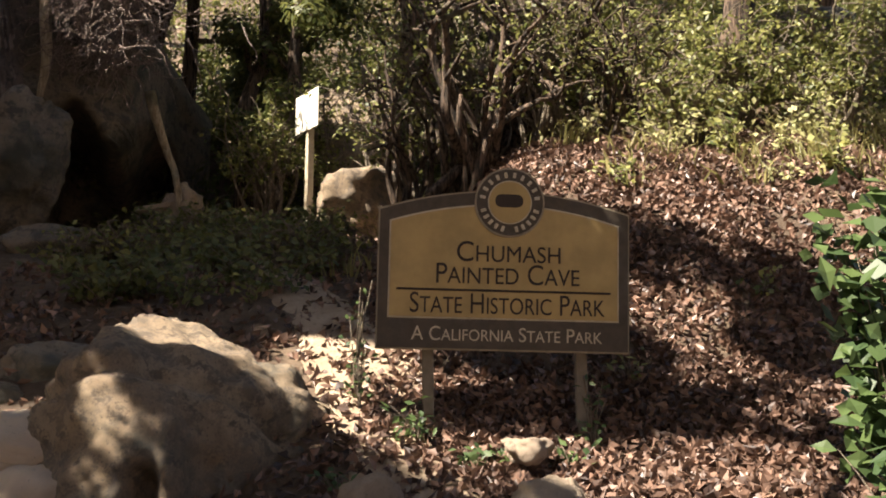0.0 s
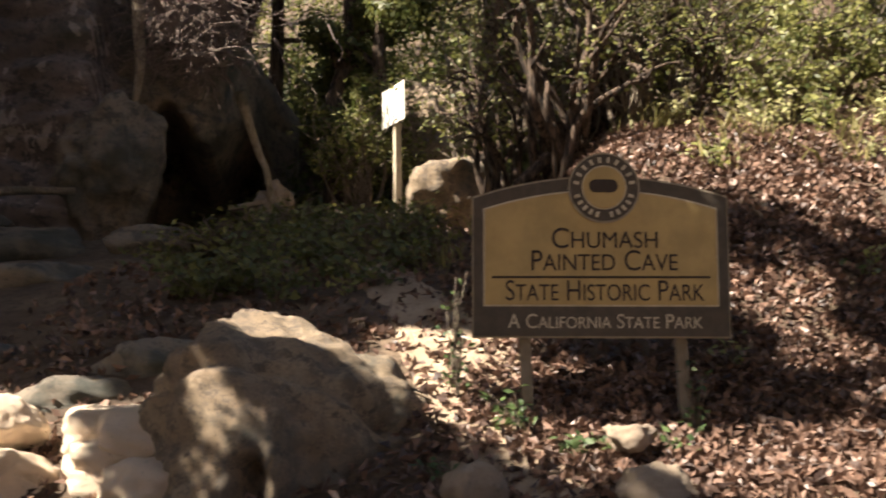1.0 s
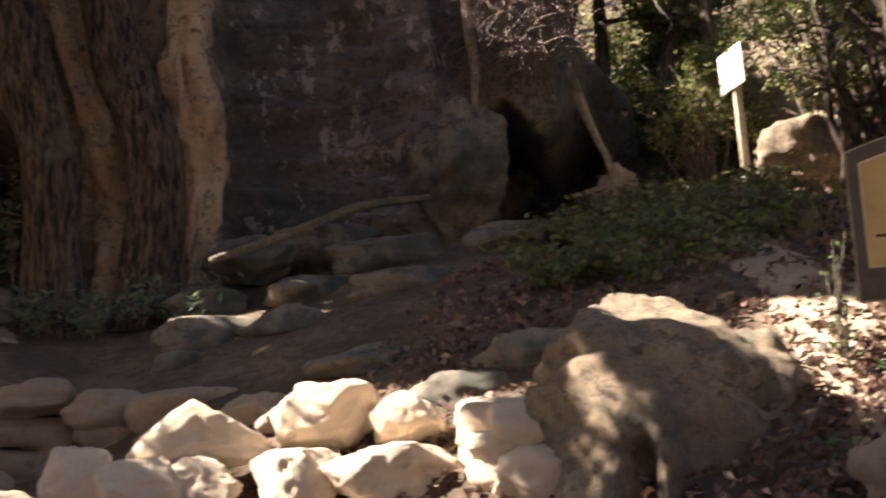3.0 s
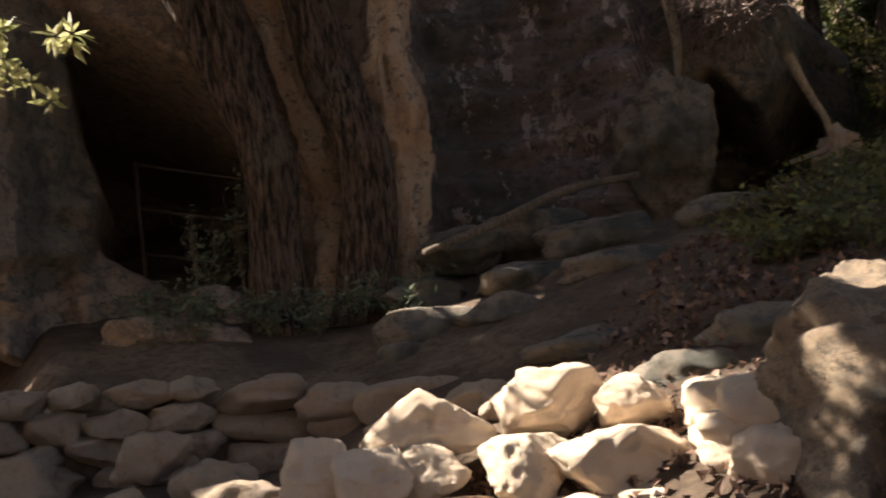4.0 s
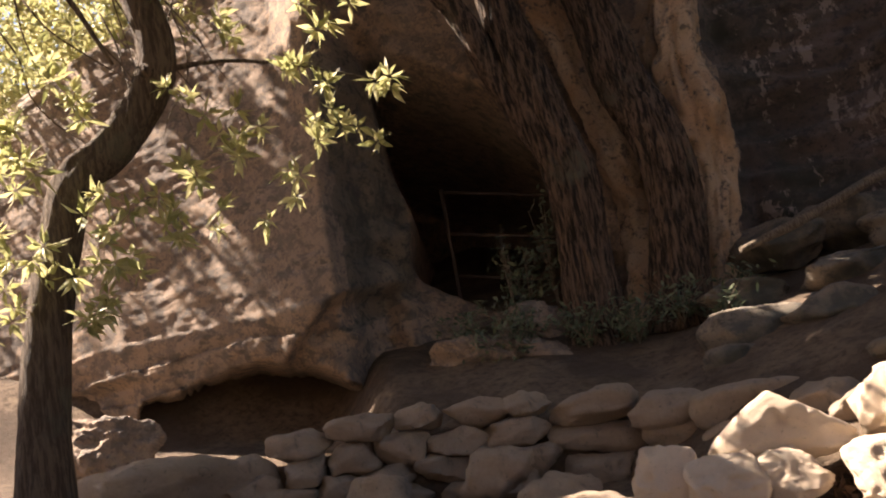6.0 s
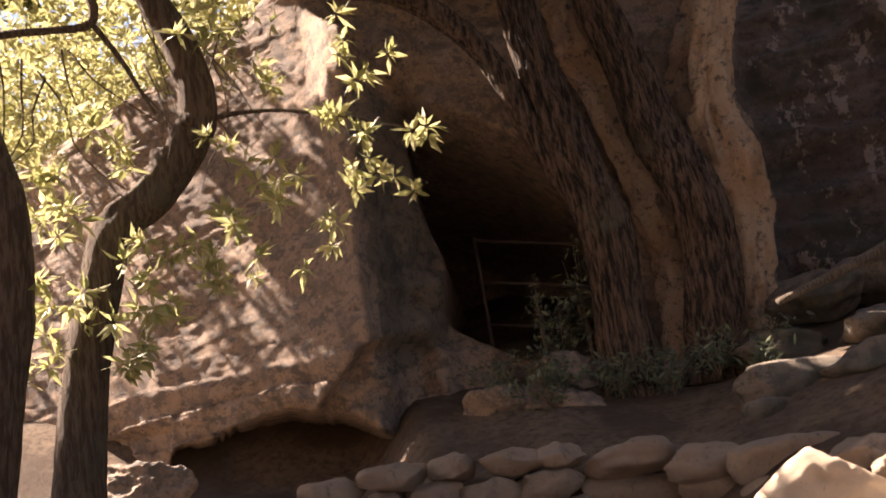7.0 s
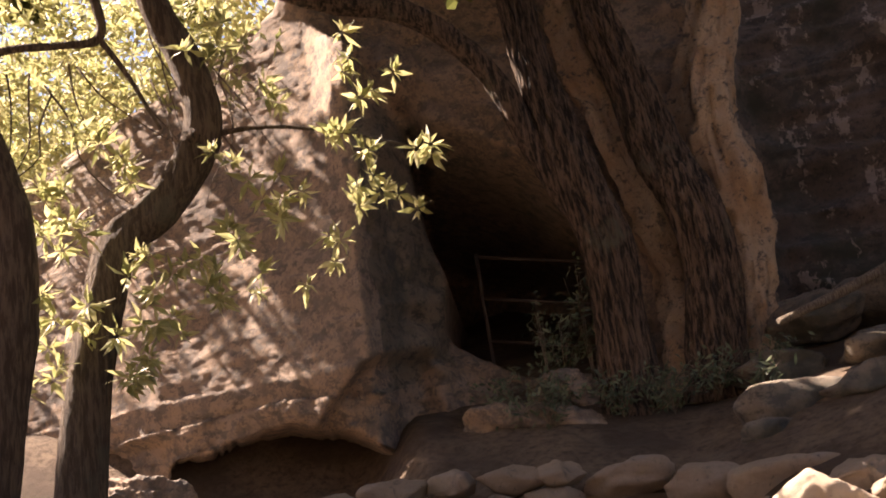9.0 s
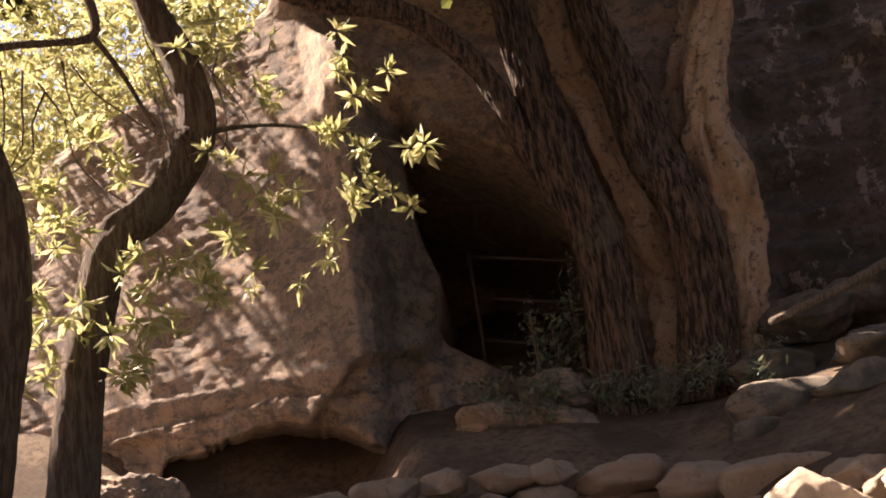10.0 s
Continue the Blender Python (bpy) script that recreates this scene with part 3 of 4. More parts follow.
tree_limb(oak, "trunk", [(-5.9, 5.66, 1.8), (-5.88, 5.69, 2.15), (-5.79, 5.76, 2.92), (-5.82, 5.74, 3.49), (-6.04, 5.69, 4.09), (-6.14, 5.61, 4.78), (-6.25, 5.51, 5.39), (-6.29, 5.48, 5.70), (-6.3, 5.3, 7.2)],
          [0.34, 0.26, 0.215, 0.22, 0.22, 0.19, 0.17, 0.16, 0.12], OAK_BARK, segs=144, step=0.03, ridge=0.022, furrows=6.5, lump=0.14, seed=3)
thing("sandstone_pillar", "pale sandstone pillar with orange scars behind the oak", "rock",
      me=tube("sandstone_pillar", [(-5.98, 6.3, 1.8), (-5.91, 6.27, 2.33), (-5.81, 6.29, 2.82), (-5.75, 6.27, 3.28), (-5.70, 6.24, 3.66), (-5.74, 6.18, 4.12), (-5.70, 6.22, 4.67), (-5.61, 6.37, 5.22), (-5.53, 6.56, 5.87), (-5.5, 6.8, 7)],
              [0.24, 0.18, 0.18, 0.21, 0.26, 0.17, 0.15, 0.13, 0.15, 0.2], segs=80, step=0.025, ridge=0.035, furrows=2.6, lump=0.6, seed=5), mat=PALEROCK)
thing("rock_rib", "pale orange sandstone rib between the oak trunks", "rock",
      me=tube("rock_rib", [(-6.8, 5.55, 6.6), (-6.7, 5.6, 5.4), (-6.52, 5.71, 4.38), (-6.45, 5.79, 3.97), (-6.37, 5.89, 3.56), (-6.32, 5.94, 3.11), (-6.29, 5.92, 2.63), (-6.29, 5.85, 1.9)],
              [0.14, 0.14, 0.15, 0.13, 0.18, 0.14, 0.19, 0.25], segs=64, step=0.025, ridge=0.045, furrows=2.6, lump=0.9, seed=15), mat=PALEROCK)
thing("rock_rib", "narrow orange sandstone rib beside the pale pillar", "rock",
      me=tube("rock_rib", [(-5.7, 6.7, 6.6), (-5.73, 6.59, 5.98), (-5.85, 6.49, 5.42), (-6.02, 6.33, 4.88), (-6.1, 6.21, 4.44), (-6.11, 6.22, 3.8)],
              [0.13, 0.12, 0.11, 0.10, 0.10, 0.06], segs=48, step=0.025, ridge=0.05, furrows=3, lump=0.6, seed=16), mat=PALEROCK)

bay = thing("bay_tree", "slender bay tree with a bent grey trunk", "tree")
tree_limb(bay, "trunk", [(-6.02, 0.38, 1.2), (-6.01, 0.42, 1.68), (-5.99, 0.49, 2.23), (-5.95, 0.61, 2.79), (-5.91, 0.72, 3.11), (-5.83, 0.92, 3.27), (-5.74, 1.14, 3.60), (-5.71, 1.20, 3.89), (-5.75, 1.12, 4.27), (-5.80, 0.99, 4.61), (-5.9, 0.8, 5.6), (-6.1, 0.4, 7)],
          [0.17, 0.135, 0.12, 0.115, 0.11, 0.115, 0.115, 0.11, 0.10, 0.09, 0.08, 0.05], SMOOTH_BARK, segs=36, step=0.04, ridge=0.006, furrows=5, lump=0.1, seed=4)
tree_limb(bay, "branch", [(-6.18, 0.03, 4.28), (-6.02, 0.23, 4.29), (-5.88, 0.42, 4.27), (-5.72, 0.61, 4.27), (-5.68, 0.59, 4.48), (-5.69, 0.49, 4.72)], [0.03, 0.026, 0.024, 0.026, 0.028, 0.03], SMOOTH_BARK, segs=10, step=0.05, lump=0.3, seed=21)
tree_limb(bay, "branch", [(-5.72, 0.61, 4.27), (-5.69, 0.75, 4.04), (-5.67, 0.83, 3.87), (-5.66, 0.91, 3.71)], [0.02, 0.016, 0.013, 0.009], SMOOTH_BARK, segs=8, step=0.05, lump=0.3, seed=22)
tree_limb(bay, "branch", [(-5.71, 1.22, 3.72), (-5.5, 1.5, 3.72), (-5.2, 1.8, 3.6), (-4.9, 2.16, 3.42)], [0.02, 0.014, 0.01, 0.005], SMOOTH_BARK, segs=8, step=0.08)
bay2 = thing("bay_tree", "second bay tree with a dark curved trunk", "tree")
tree_limb(bay2, "trunk", [(-5.85, -0.2, 1.0), (-5.74, -0.02, 2.2), (-5.70, 0.05, 2.61), (-5.68, 0.06, 3.09), (-5.74, -0.02, 3.5), (-5.9, -0.2, 4.4), (-6.0, -0.3, 6)],
          [0.16, 0.13, 0.12, 0.11, 0.10, 0.09, 0.06], SMOOTH_BARK, segs=28, step=0.06, ridge=0.006, furrows=5, lump=0.1, seed=6)

SPRAYS = [(-5.06, 1.94, 4.07), (-5.04, 1.97, 3.85), (-5.37, 1.43, 3.81), (-5.16, 1.79, 3.51), (-5.03, 1.98, 3.43), (-4.90, 2.16, 3.39), (-5.09, 1.90, 3.21), (-4.99, 2.04, 3.21),
          (-5.46, 1.27, 3.39), (-5.39, 1.40, 3.27), (-5.33, 1.51, 3.20), (-5.49, 1.20, 3.02), (-5.43, 1.31, 2.97), (-5.60, 0.96, 2.83), (-5.58, 1.01, 2.76), (-5.52, 1.13, 2.71)]
SPRAYS2 = [(-5.68, 0.76, 2.82), (-5.64, 0.86, 2.61), (-5.71, 0.68, 2.48), (-5.71, 0.69, 2.32), (-5.85, 0.23, 2.74), (-5.81, 0.39, 2.60), (-5.88, 0.14, 2.53), (-5.86, 0.22, 2.37),
           (-5.84, 0.29, 3.31), (-5.82, 0.34, 3.17), (-5.85, 0.25, 3.05), (-5.26, 1.63, 2.91), (-5.70, 0.71, 3.45), (-5.47, 1.24, 4.16), (-5.76, 0.53, 3.60)]


def rosettes(name, centres, per, length, width, seed, sub=3, spread=0.09):
    """Sprays of narrow blades that radiate from twig ends."""
    rng = np.random.default_rng(seed)
    c = np.repeat(np.asarray(centres, float), sub, axis=0)
    c = c + rng.normal(0, spread, c.shape)
    c = np.repeat(c, per, axis=0)
    n = len(c)
    h = rng.normal(0, 1, (n, 3)) + np.array((0.25, -0.1, -0.1))
    h /= np.linalg.norm(h, axis=1)[:, None]
    nrm = rng.normal(0, 1, (n, 3)) + np.array((0, 0, 0.6))
    sd = np.cross(nrm, h)
    sd /= np.linalg.norm(sd, axis=1)[:, None]
    up = np.cross(h, sd)
    ln = length * rng.uniform(0.6, 1.2, (n, 1))
    wd = width * rng.uniform(0.7, 1.2, (n, 1))
    v = np.stack([c + h * 0.012, c + h * ln * 0.45 + sd * wd / 2 + up * wd * 0.15, c + h * ln - up * ln * 0.12, c + h * ln * 0.45 - sd * wd / 2 + up * wd * 0.15, c + h * ln * 0.5], axis=1).reshape(-1, 3)
    f = np.concatenate([np.arange(n)[:, None] * 5 + np.array(q) for q in ((0, 1, 4), (1, 2, 4), (2, 3, 4), (3, 0, 4))], axis=1).reshape(-1, 3)
    me = bpy.data.meshes.new(name)
    me.from_pydata(v.tolist(), [], f.tolist())
    me.update()
    return me


part("crown", rosettes("crown", SPRAYS, 13, 0.13, 0.036, 3, 3, 0.075), BAY_LEAF, bay, "bright yellow-green narrow bay leaves")
part("crown", rosettes("crown", SPRAYS2, 13, 0.13, 0.036, 4, 4, 0.08), BAY_LEAF, bay2, "bright yellow-green narrow bay leaves")


def blob_centres(centre, size, n, seed):
    rng = np.random.default_rng(seed)
    d = rng.normal(0, 1, (n, 3))
    d /= np.linalg.norm(d, axis=1)[:, None]
    return np.asarray(centre) + d * rng.uniform(0.4, 1, (n, 1)) * np.asarray(size)


def crown(parent, centre, size, n, per, rad, leaf, mat, seed):
    c, nn = clumps(blob_centres(centre, size, n, seed), rad, per, seed)
    return part("crown", leaves_mesh("crown", c, nn, leaf, leaf * 0.5, seed=seed, jitter=0.6), mat, parent)


# high foliage of the bay trees and the oak
part("crown", rosettes("crown", blob_centres((-6.8, 1.2, 4.95), (0.5, 1.2, 0.6), 34, 8), 9, 0.12, 0.032, 8, 4, 0.12), BAY_LEAF, bay)
part("crown", rosettes("crown", blob_centres((-10.9, 2.2, 6.3), (0.9, 2.4, 1.3), 110, 18), 9, 0.14, 0.04, 18, 4, 0.2), BAY_LEAF, bay2)


part("crown", rosettes("crown", blob_centres((-13.4, 2.4, 6.9), (1.3, 2.4, 1.6), 200, 19), 8, 0.17, 0.05, 19, 4, 0.28), BAY_LEAF, bay2)


def wood_tree(x, y, hgt, lean, seed, spread=1.3, mat=OAK_LEAF, label="dark-stemmed oak on the wooded slope", low=0.45, leaf=0.1, rad=0.11):
    rng = random.Random(seed)
    z = bumpy(x, y)
    t = thing("tree", label, "tree", "trees on the slope", at=(x, y, z - 0.1))
    top = Vector((lean[0], lean[1], hgt))
    pts = [(0, 0, 0)] + [tuple(top * k + Vector((rng.uniform(-.12, .12), rng.uniform(-.12, .12), 0))) for k in (0.25, 0.5, 0.75, 1.0)]
    part("trunk", tube("trunk", pts, [rad * 1.25, rad, rad * 0.85, rad * 0.6, rad * 0.3], segs=20, step=0.12, ridge=0.008, furrows=4, lump=0.15, seed=seed), OAK_BARK, t)
    tips = []
    for i in range(8):
        k = rng.uniform(low, 0.95)
        a = rng.uniform(0, 6.28)
        p = top * k
        e = p + Vector((math.cos(a), math.sin(a), rng.uniform(0.0, 0.8))) * spread * rng.uniform(0.6, 1.1)
        m = (p + e) / 2 + Vector((0, 0, 0.15))
        part("limb", tube("limb", [p, m, e], [rad * 0.4, rad * 0.25, rad * 0.08], segs=8, step=0.15), OAK_BARK, t)
        tips += [e, m, (m + e) / 2]
    c, n = clumps([tuple(q) for q in tips], 0.5 * spread / 1.3, 130, seed)
    part("crown", leaves_mesh("crown", c, n, leaf, leaf * 0.5, seed=seed), mat, t)
    return t


for i, (x, y, h, lx, ly, sp, lo) in enumerate([(3.0, 9.5, 4.5, 0.5, 0.2, 1.3, 0.5), (4.6, 10.5, 4.5, -0.3, 0.3, 1.5, 0.4), (1.2, 11.5, 4.0, -0.2, 0.2, 1.6, 0.35), (-0.6, 12.5, 4.2, 0.2, 0, 1.7, 0.35),
                                               (-2.2, 12.8, 4.5, 0.1, 0, 1.6, 0.25), (-3.6, 13.2, 5.0, 0, 0, 1.8, 0.3), (2.6, 13, 5.0, 0, 0, 1.8, 0.3), (5.2, 13.5, 5.0, 0, 0, 2.0, 0.3),
                                               (-6, 19, 7, 0, 0, 2.6, 0.2), (-2.8, 14.6, 6, 0, 0, 2.0, 0.2), (-0.6, 14.2, 6, 0, 0, 2.0, 0.2), (1.6, 14.5, 6, 0, 0, 2.0, 0.2), (-2, 20, 7, 0, 0, 2.8, 0.2), (2, 20, 7, 0, 0, 2.8, 0.2), (6, 18, 7, 0, 0, 2.8, 0.2), (9, 15, 6.5, 0, 0, 2.6, 0.2), (-5, 15.5, 6.5, 0, 0, 2.2, 0.2), (0, 17.5, 6.5, 0, 0, 2.4, 0.2),
                                               (-1.6, 10.6, 3.2, -0.2, 0.2, 0.9, 0.3), (-2.4, 10.9, 3.4, 0.1, 0.2, 0.9, 0.25), (0.4, 15, 5, 0, 0, 2, 0.3), (-3, 16, 5.5, 0, 0, 2.2, 0.3), (4, 16.5, 5.5, 0, 0, 2.2, 0.3)]):
    wood_tree(x, y, h, (lx, ly), 500 + i, sp, low=lo)


def twig_shrub(x, y, seed, n=26, hgt=1.6, spread=0.9, name="shrub", label="leafless tangled shrub with thin grey twigs", leafy=0, mat=SHRUB_LEAF, stem=0.03, leaf=0.06, z=None, wood=None):
    rng = random.Random(seed)
    z = bumpy(x, y) - 0.05 if z is None else z
    t = thing(name, label, "shrub", "shrubs on the slope", at=(x, y, z))
    stems, tips = [], []
    for i in range(n):
        a = rng.uniform(0, 6.28)
        k = rng.uniform(0.3, 1.0)
        e = Vector((math.cos(a) * spread * k, math.sin(a) * spread * k, hgt * rng.uniform(0.5, 1.05)))
        sway = [Vector((rng.gauss(0, .1), rng.gauss(0, .1), rng.gauss(0, .05))) * spread * 1.2 for _ in range(3)]
        foot = Vector((rng.gauss(0, 0.12), rng.gauss(0, 0.12), 0)) * spread
        m = e * 0.5 + sway[1] + Vector((0, 0, 0.12 * hgt))
        r = stem * rng.uniform(0.4, 1.0)
        stems.append(tube_data([foot, e * 0.22 + sway[0] + Vector((0, 0, 0.08 * hgt)), m, e * 0.76 + sway[2] + Vector((0, 0, 0.08 * hgt)), e], [r, r * 0.8, r * 0.55, r * 0.4, r * 0.15], segs=6, step=0.1))
        for j in range(6):
            b = m.lerp(e, rng.uniform(-0.5, 0.9))
            f = b + Vector((rng.uniform(-1, 1), rng.uniform(-1, 1), rng.uniform(-0.5, 0.8))) * 0.35 * spread
            stems.append(tube_data([b, (b + f) / 2 + Vector((rng.gauss(0, .05), rng.gauss(0, .05), 0.04)), f], [r * 0.4, r * 0.25, r * 0.1], segs=5, step=0.15))
            tips += [f, (b + f) / 2]
    part("stem", mesh_of("stem", *joined(stems)), wood or TWIG, t)
    if leafy:
        c, nn = clumps([tuple(q) for q in tips], 0.12, leafy, seed)
        part("crown", leaves_mesh("crown", c, nn, leaf, leaf * 0.55, seed=seed), mat, t)
    return t


for i, (x, y, h, sp, lf) in enumerate([(0.2, 8.0, 2.2, 1.0, 3), (0.9, 7.6, 1.7, 0.8, 3), (-0.4, 9.6, 2.4, 1.1, 4), (1.6, 8.6, 1.7, 1.0, 5), (0.6, 9.3, 2.4, 1.2, 4), (-1.9, 9.9, 1.8, 0.7, 8),
                                       (-1.2, 10.2, 1.6, 0.6, 8), (2.6, 8.0, 1.2, 0.8, 8), (3.4, 7.6, 1.0, 0.8, 8), (3.9, 8.6, 1.4, 0.9, 8), (2.0, 7.2, 0.7, 0.6, 6), (-1.6, 6.6, 0.22, 0.6, 2), (-2.0, 7.4, 0.22, 0.7, 2),
                                       (-1.2, 7.6, 0.22, 0.6, 2), (-2.4, 6.4, 0.28, 0.6, 2), (-1.0, 6.4, 0.28, 0.5, 2), (-2.2, 8.4, 0.22, 0.5, 2)]):
    twig_shrub(x, y, 600 + i, hgt=h, spread=sp, leafy=lf, label="tangled shrub with thin grey twigs and sparse leaves")


for i, (x, y, h, sp, st) in enumerate([(0.2, 7.2, 2.3, 1.2, 0.06), (0.75, 8.2, 2.6, 1.2, 0.07), (-0.35, 8.0, 2.0, 0.9, 0.04), (1.5, 7.6, 1.5, 0.9, 0.03)]):
    twig_shrub(x, y, 640 + i, n=15, hgt=h, spread=sp, leafy=3, stem=st, wood=OAK_BARK, label="dark-stemmed branching shrub with sparse small leaves")
wood_tree(2.55, 8.2, 4.2, (0.5, 0.2), 560, 1.2, low=0.65, rad=0.15, label="brown leaning oak trunk on the slope")

# ---------------------------------------------------------------- shade trees out of view, placed to block sun and sky except at the GAPS
GAPS = [((-2.8, 3.1, 1.1), 0.65, 1), ((-2.42, 3.1, 1.0), 0.42, 1), ((-3.3, 2.85, 1.0), 0.35, 1), ((-1.5, 3.8, 1.5), 0.16, 1), ((-1.15, 3.75, 1.45), 0.12, 1), ((-0.8, 3.85, 1.3), 0.2, 1),
        ((-0.5, 4.25, 1.28), 0.34, 1), ((-0.22, 4.0, 1.15), 0.22, 1), ((-1.4, 9.1, 3.6), 0.4, 1), ((-1.7, 9.1, 2.8), 0.25, 1), ((-0.85, 8.5, 3.1), 0.35, 1), ((-9.0, 2.3, 3.5), 0.7, 1), ((-9.2, 3.0, 4.7), 0.7, 1), ((-9.2, 1.4, 3.3), 0.7, 1),
        ((-7.8, 4.3, 5.2), 0.75, 1), ((-5.7, 6.3, 3.7), 0.12, 0.8), ((-5.4, 1.25, 3.2), 0.45, 1), ((-5.7, 0.7, 2.7), 0.4, 1), ((-5.1, 1.9, 3.5), 0.35, 1), ((-5.85, 0.25, 2.7), 0.35, 1)]
slope = random.Random(12)
GAPS += [((x, y, 1.0 + 0.5 * (y - 3.2)), r, 1) for x, y, r in ((slope.uniform(0.9, 4.2), slope.uniform(3.0, 7.5), slope.uniform(0.02, 0.16)) for _ in range(22))]
GAPS += [((-3.5, 8.7, 5.1), 0.7, 0.9), ((-1.35, 3.82, 1.56), 0.2, 1), ((-1.05, 3.85, 1.47), 0.24, 1), ((-1.6, 3.8, 1.5), 0.14, 1), ((-0.75, 3.85, 1.35), 0.26, 1), ((-1.08, 3.2, 0.9), 0.12, 1), ((2.4, 6.2, 3.1), 0.8, 0.8), ((1.3, 3.2, 1.0), 0.25, 0.9), ((0.9, 7.0, 3.2), 0.4, 0.7), ((0.3, 9.5, 4.0), 1.8, 0.6), ((3.6, 9.5, 4.6), 2.4, 0.95), ((-3.3, 8.7, 4.5), 0.3, 0.8),
         ((-2.0, 10.5, 4.6), 0.8, 0.6), ((2.4, 3.8, 1.6), 0.3, 0.6), ((1.1, 3.7, 1.05), 0.15, 1), ((0.95, 3.4, 0.95), 0.15, 1)]
# Spots kept dark by leaf clumps set along their line to the sun.
SHADE = [((-6.6, 3.0, 1.5), 0.35, 90), ((-6.3, 3.6, 1.6), 0.35, 90), ((-5.9, 3.4, 1.5), 0.4, 90), ((-5.5, 3.9, 1.5), 0.4, 90), ((-6.2, 2.9, 1.5), 0.3, 90), ((-5.1, 4.2, 1.45), 0.4, 90), ((-5.0, 3.4, 1.2), 0.5, 60), ((-4.6, 4.3, 1.4), 0.6, 60), ((-3.9, 4.4, 1.4), 0.6, 50), ((-1.35, 3.25, 1.1), 0.45, 40), ((0.27, 3.8, 1.8), 0.75, 13), ((-0.1, 3.8, 1.8), 0.35, 12), ((1.2, 4.9, 1.8), 0.6, 12), ((-1.6, 6.0, 2.0), 1.3, 24), ((-2.5, 5.0, 1.5), 1.1, 26), ((-4.0, 5.6, 2.0), 1.4, 30), ((-5.5, 4.3, 1.5), 1.1, 34), ((-6.4, 5.0, 2.2), 0.9, 20),
         ((-5.8, 3.0, 1.3), 0.9, 60), ((-5.0, 3.7, 1.2), 0.8, 50), ((-5.2, 2.7, 1.0), 0.5, 40), ((-4.7, 2.4, 0.9), 0.6, 40), ((-1.3, 3.1, 1.0), 0.35, 20), ((-5.5, 7.5, 4.0), 1.6, 28), ((-4.0, 8.3, 3.2), 0.9, 24), ((-6.7, 1.4, 1.3), 0.7, 36), ((-7.6, 2.5, 1.4), 0.9, 30),
         ((-3.0, 7.2, 2.6), 1.2, 24), ((0.4, 4.9, 1.9), 0.5, 14), ((-7.3, 4.1, 2.3), 0.6, 34), ((-6.6, 3.9, 1.75), 0.9, 46), ((-7.2, 3.5, 1.9), 0.6, 40), ((-4.3, 3.95, 1.2), 0.45, 40), ((-5.4, 4.9, 1.7), 0.8, 36), ((-0.85, 5.3, 1.75), 0.5, 50)]


def lets_sun(p, rng, rad):
    for q, r, keep in GAPS:
        v = p - Vector(q)
        k = v.dot(to_sun)
        if k > 0.5 and (v - to_sun * k).length < r + rad * 0.95 and rng.random() < keep:
            return True
    return False


def shade_tree(x, y, z, centre, size, n, seed, label):
    rng = random.Random(seed)
    z = bumpy(x, y) if z is None else z
    t = thing("tree", label, "tree", "shade trees", at=(0, 0, 0))
    top = Vector(centre)
    part("trunk", tube("trunk", [(x, y, z - 0.2), (x, y, z + 1), tuple(Vector((x, y, z + 1.5)).lerp(top, 0.4)), tuple(top)], [0.3, 0.24, 0.2, 0.08], segs=20, step=0.2, ridge=0.015, furrows=5, lump=0.15, seed=seed), OAK_BARK, t)
    keep = []
    for _ in range(int(n * 1.5)):
        p = top + Vector((rng.uniform(-1, 1) * size[0], rng.uniform(-1, 1) * size[1], rng.uniform(-1, 1) * size[2]))
        if not lets_sun(p, rng, 0.5):
            keep.append(tuple(p))
    c, nn = clumps(keep, 0.5, 60, seed, 0.5)
    part("crown", leaves_mesh("crown", c, nn, 0.32, 0.23, seed=seed, jitter=0.4), OAK_LEAF, t)


shade_tree(-9.5, -3.5, None, (-8.5, -2.5, 7.6), (4.0, 3.0, 0.9), 330, 71, "unseen oak set to shade the road")
shade_tree(-3.5, -6.5, None, (-2.5, -3.5, 7.4), (4.0, 3.0, 0.9), 330, 72, "unseen oak arching over the road, set to shade it")
shade_tree(5.5, -4.0, None, (5.0, -1.5, 7.8), (4.0, 3.2, 0.9), 300, 73, "unseen oak beside the road, set to block sun and sky")
shade_tree(6.5, 6.5, None, (3.5, 5.0, 8.6), (4.0, 3.4, 0.9), 330, 74, "unseen oak set to dapple the leafy slope")
shade_tree(-9.6, 7.2, 7.0, (-6.0, 4.6, 8.8), (4.2, 3.8, 0.9), 420, 75, "unseen oak on the cliff, set to shade the terrace")
shade_tree(-4.5, 13.0, None, (-2.0, 9.5, 9.0), (4.0, 3.2, 0.9), 300, 76, "unseen tall oak set to shade the trail")


def shade_crown():
    """Unseen extra canopy: leaf clumps placed to throw shade on the SHADE spots."""
    rng = random.Random(77)
    t = thing("tree", "unseen oak canopy added to shade chosen spots", "tree", "shade trees")
    keep = []
    for q, r, dens in SHADE:
        q = Vector(q)
        for _ in range(int(dens * r * r) + 8):
            k = (rng.uniform(7.4, 9.4) - q.z) / to_sun.z
            p = q + to_sun * k + Vector((rng.uniform(-1, 1), rng.uniform(-1, 1), rng.uniform(-0.3, 0.3))) * r
            if dens > 80 or not lets_sun(p, rng, 0.5):
                keep.append(tuple(p))
    part("trunk", tube("trunk", [(-4.5, -4.5, -0.2), (-4.4, -4.2, 3), (-4.2, -3.0, 6), (-4.0, -1.0, 8)], [0.4, 0.32, 0.25, 0.1], segs=20, step=0.2, ridge=0.015, furrows=5, lump=0.15, seed=2), OAK_BARK, t)
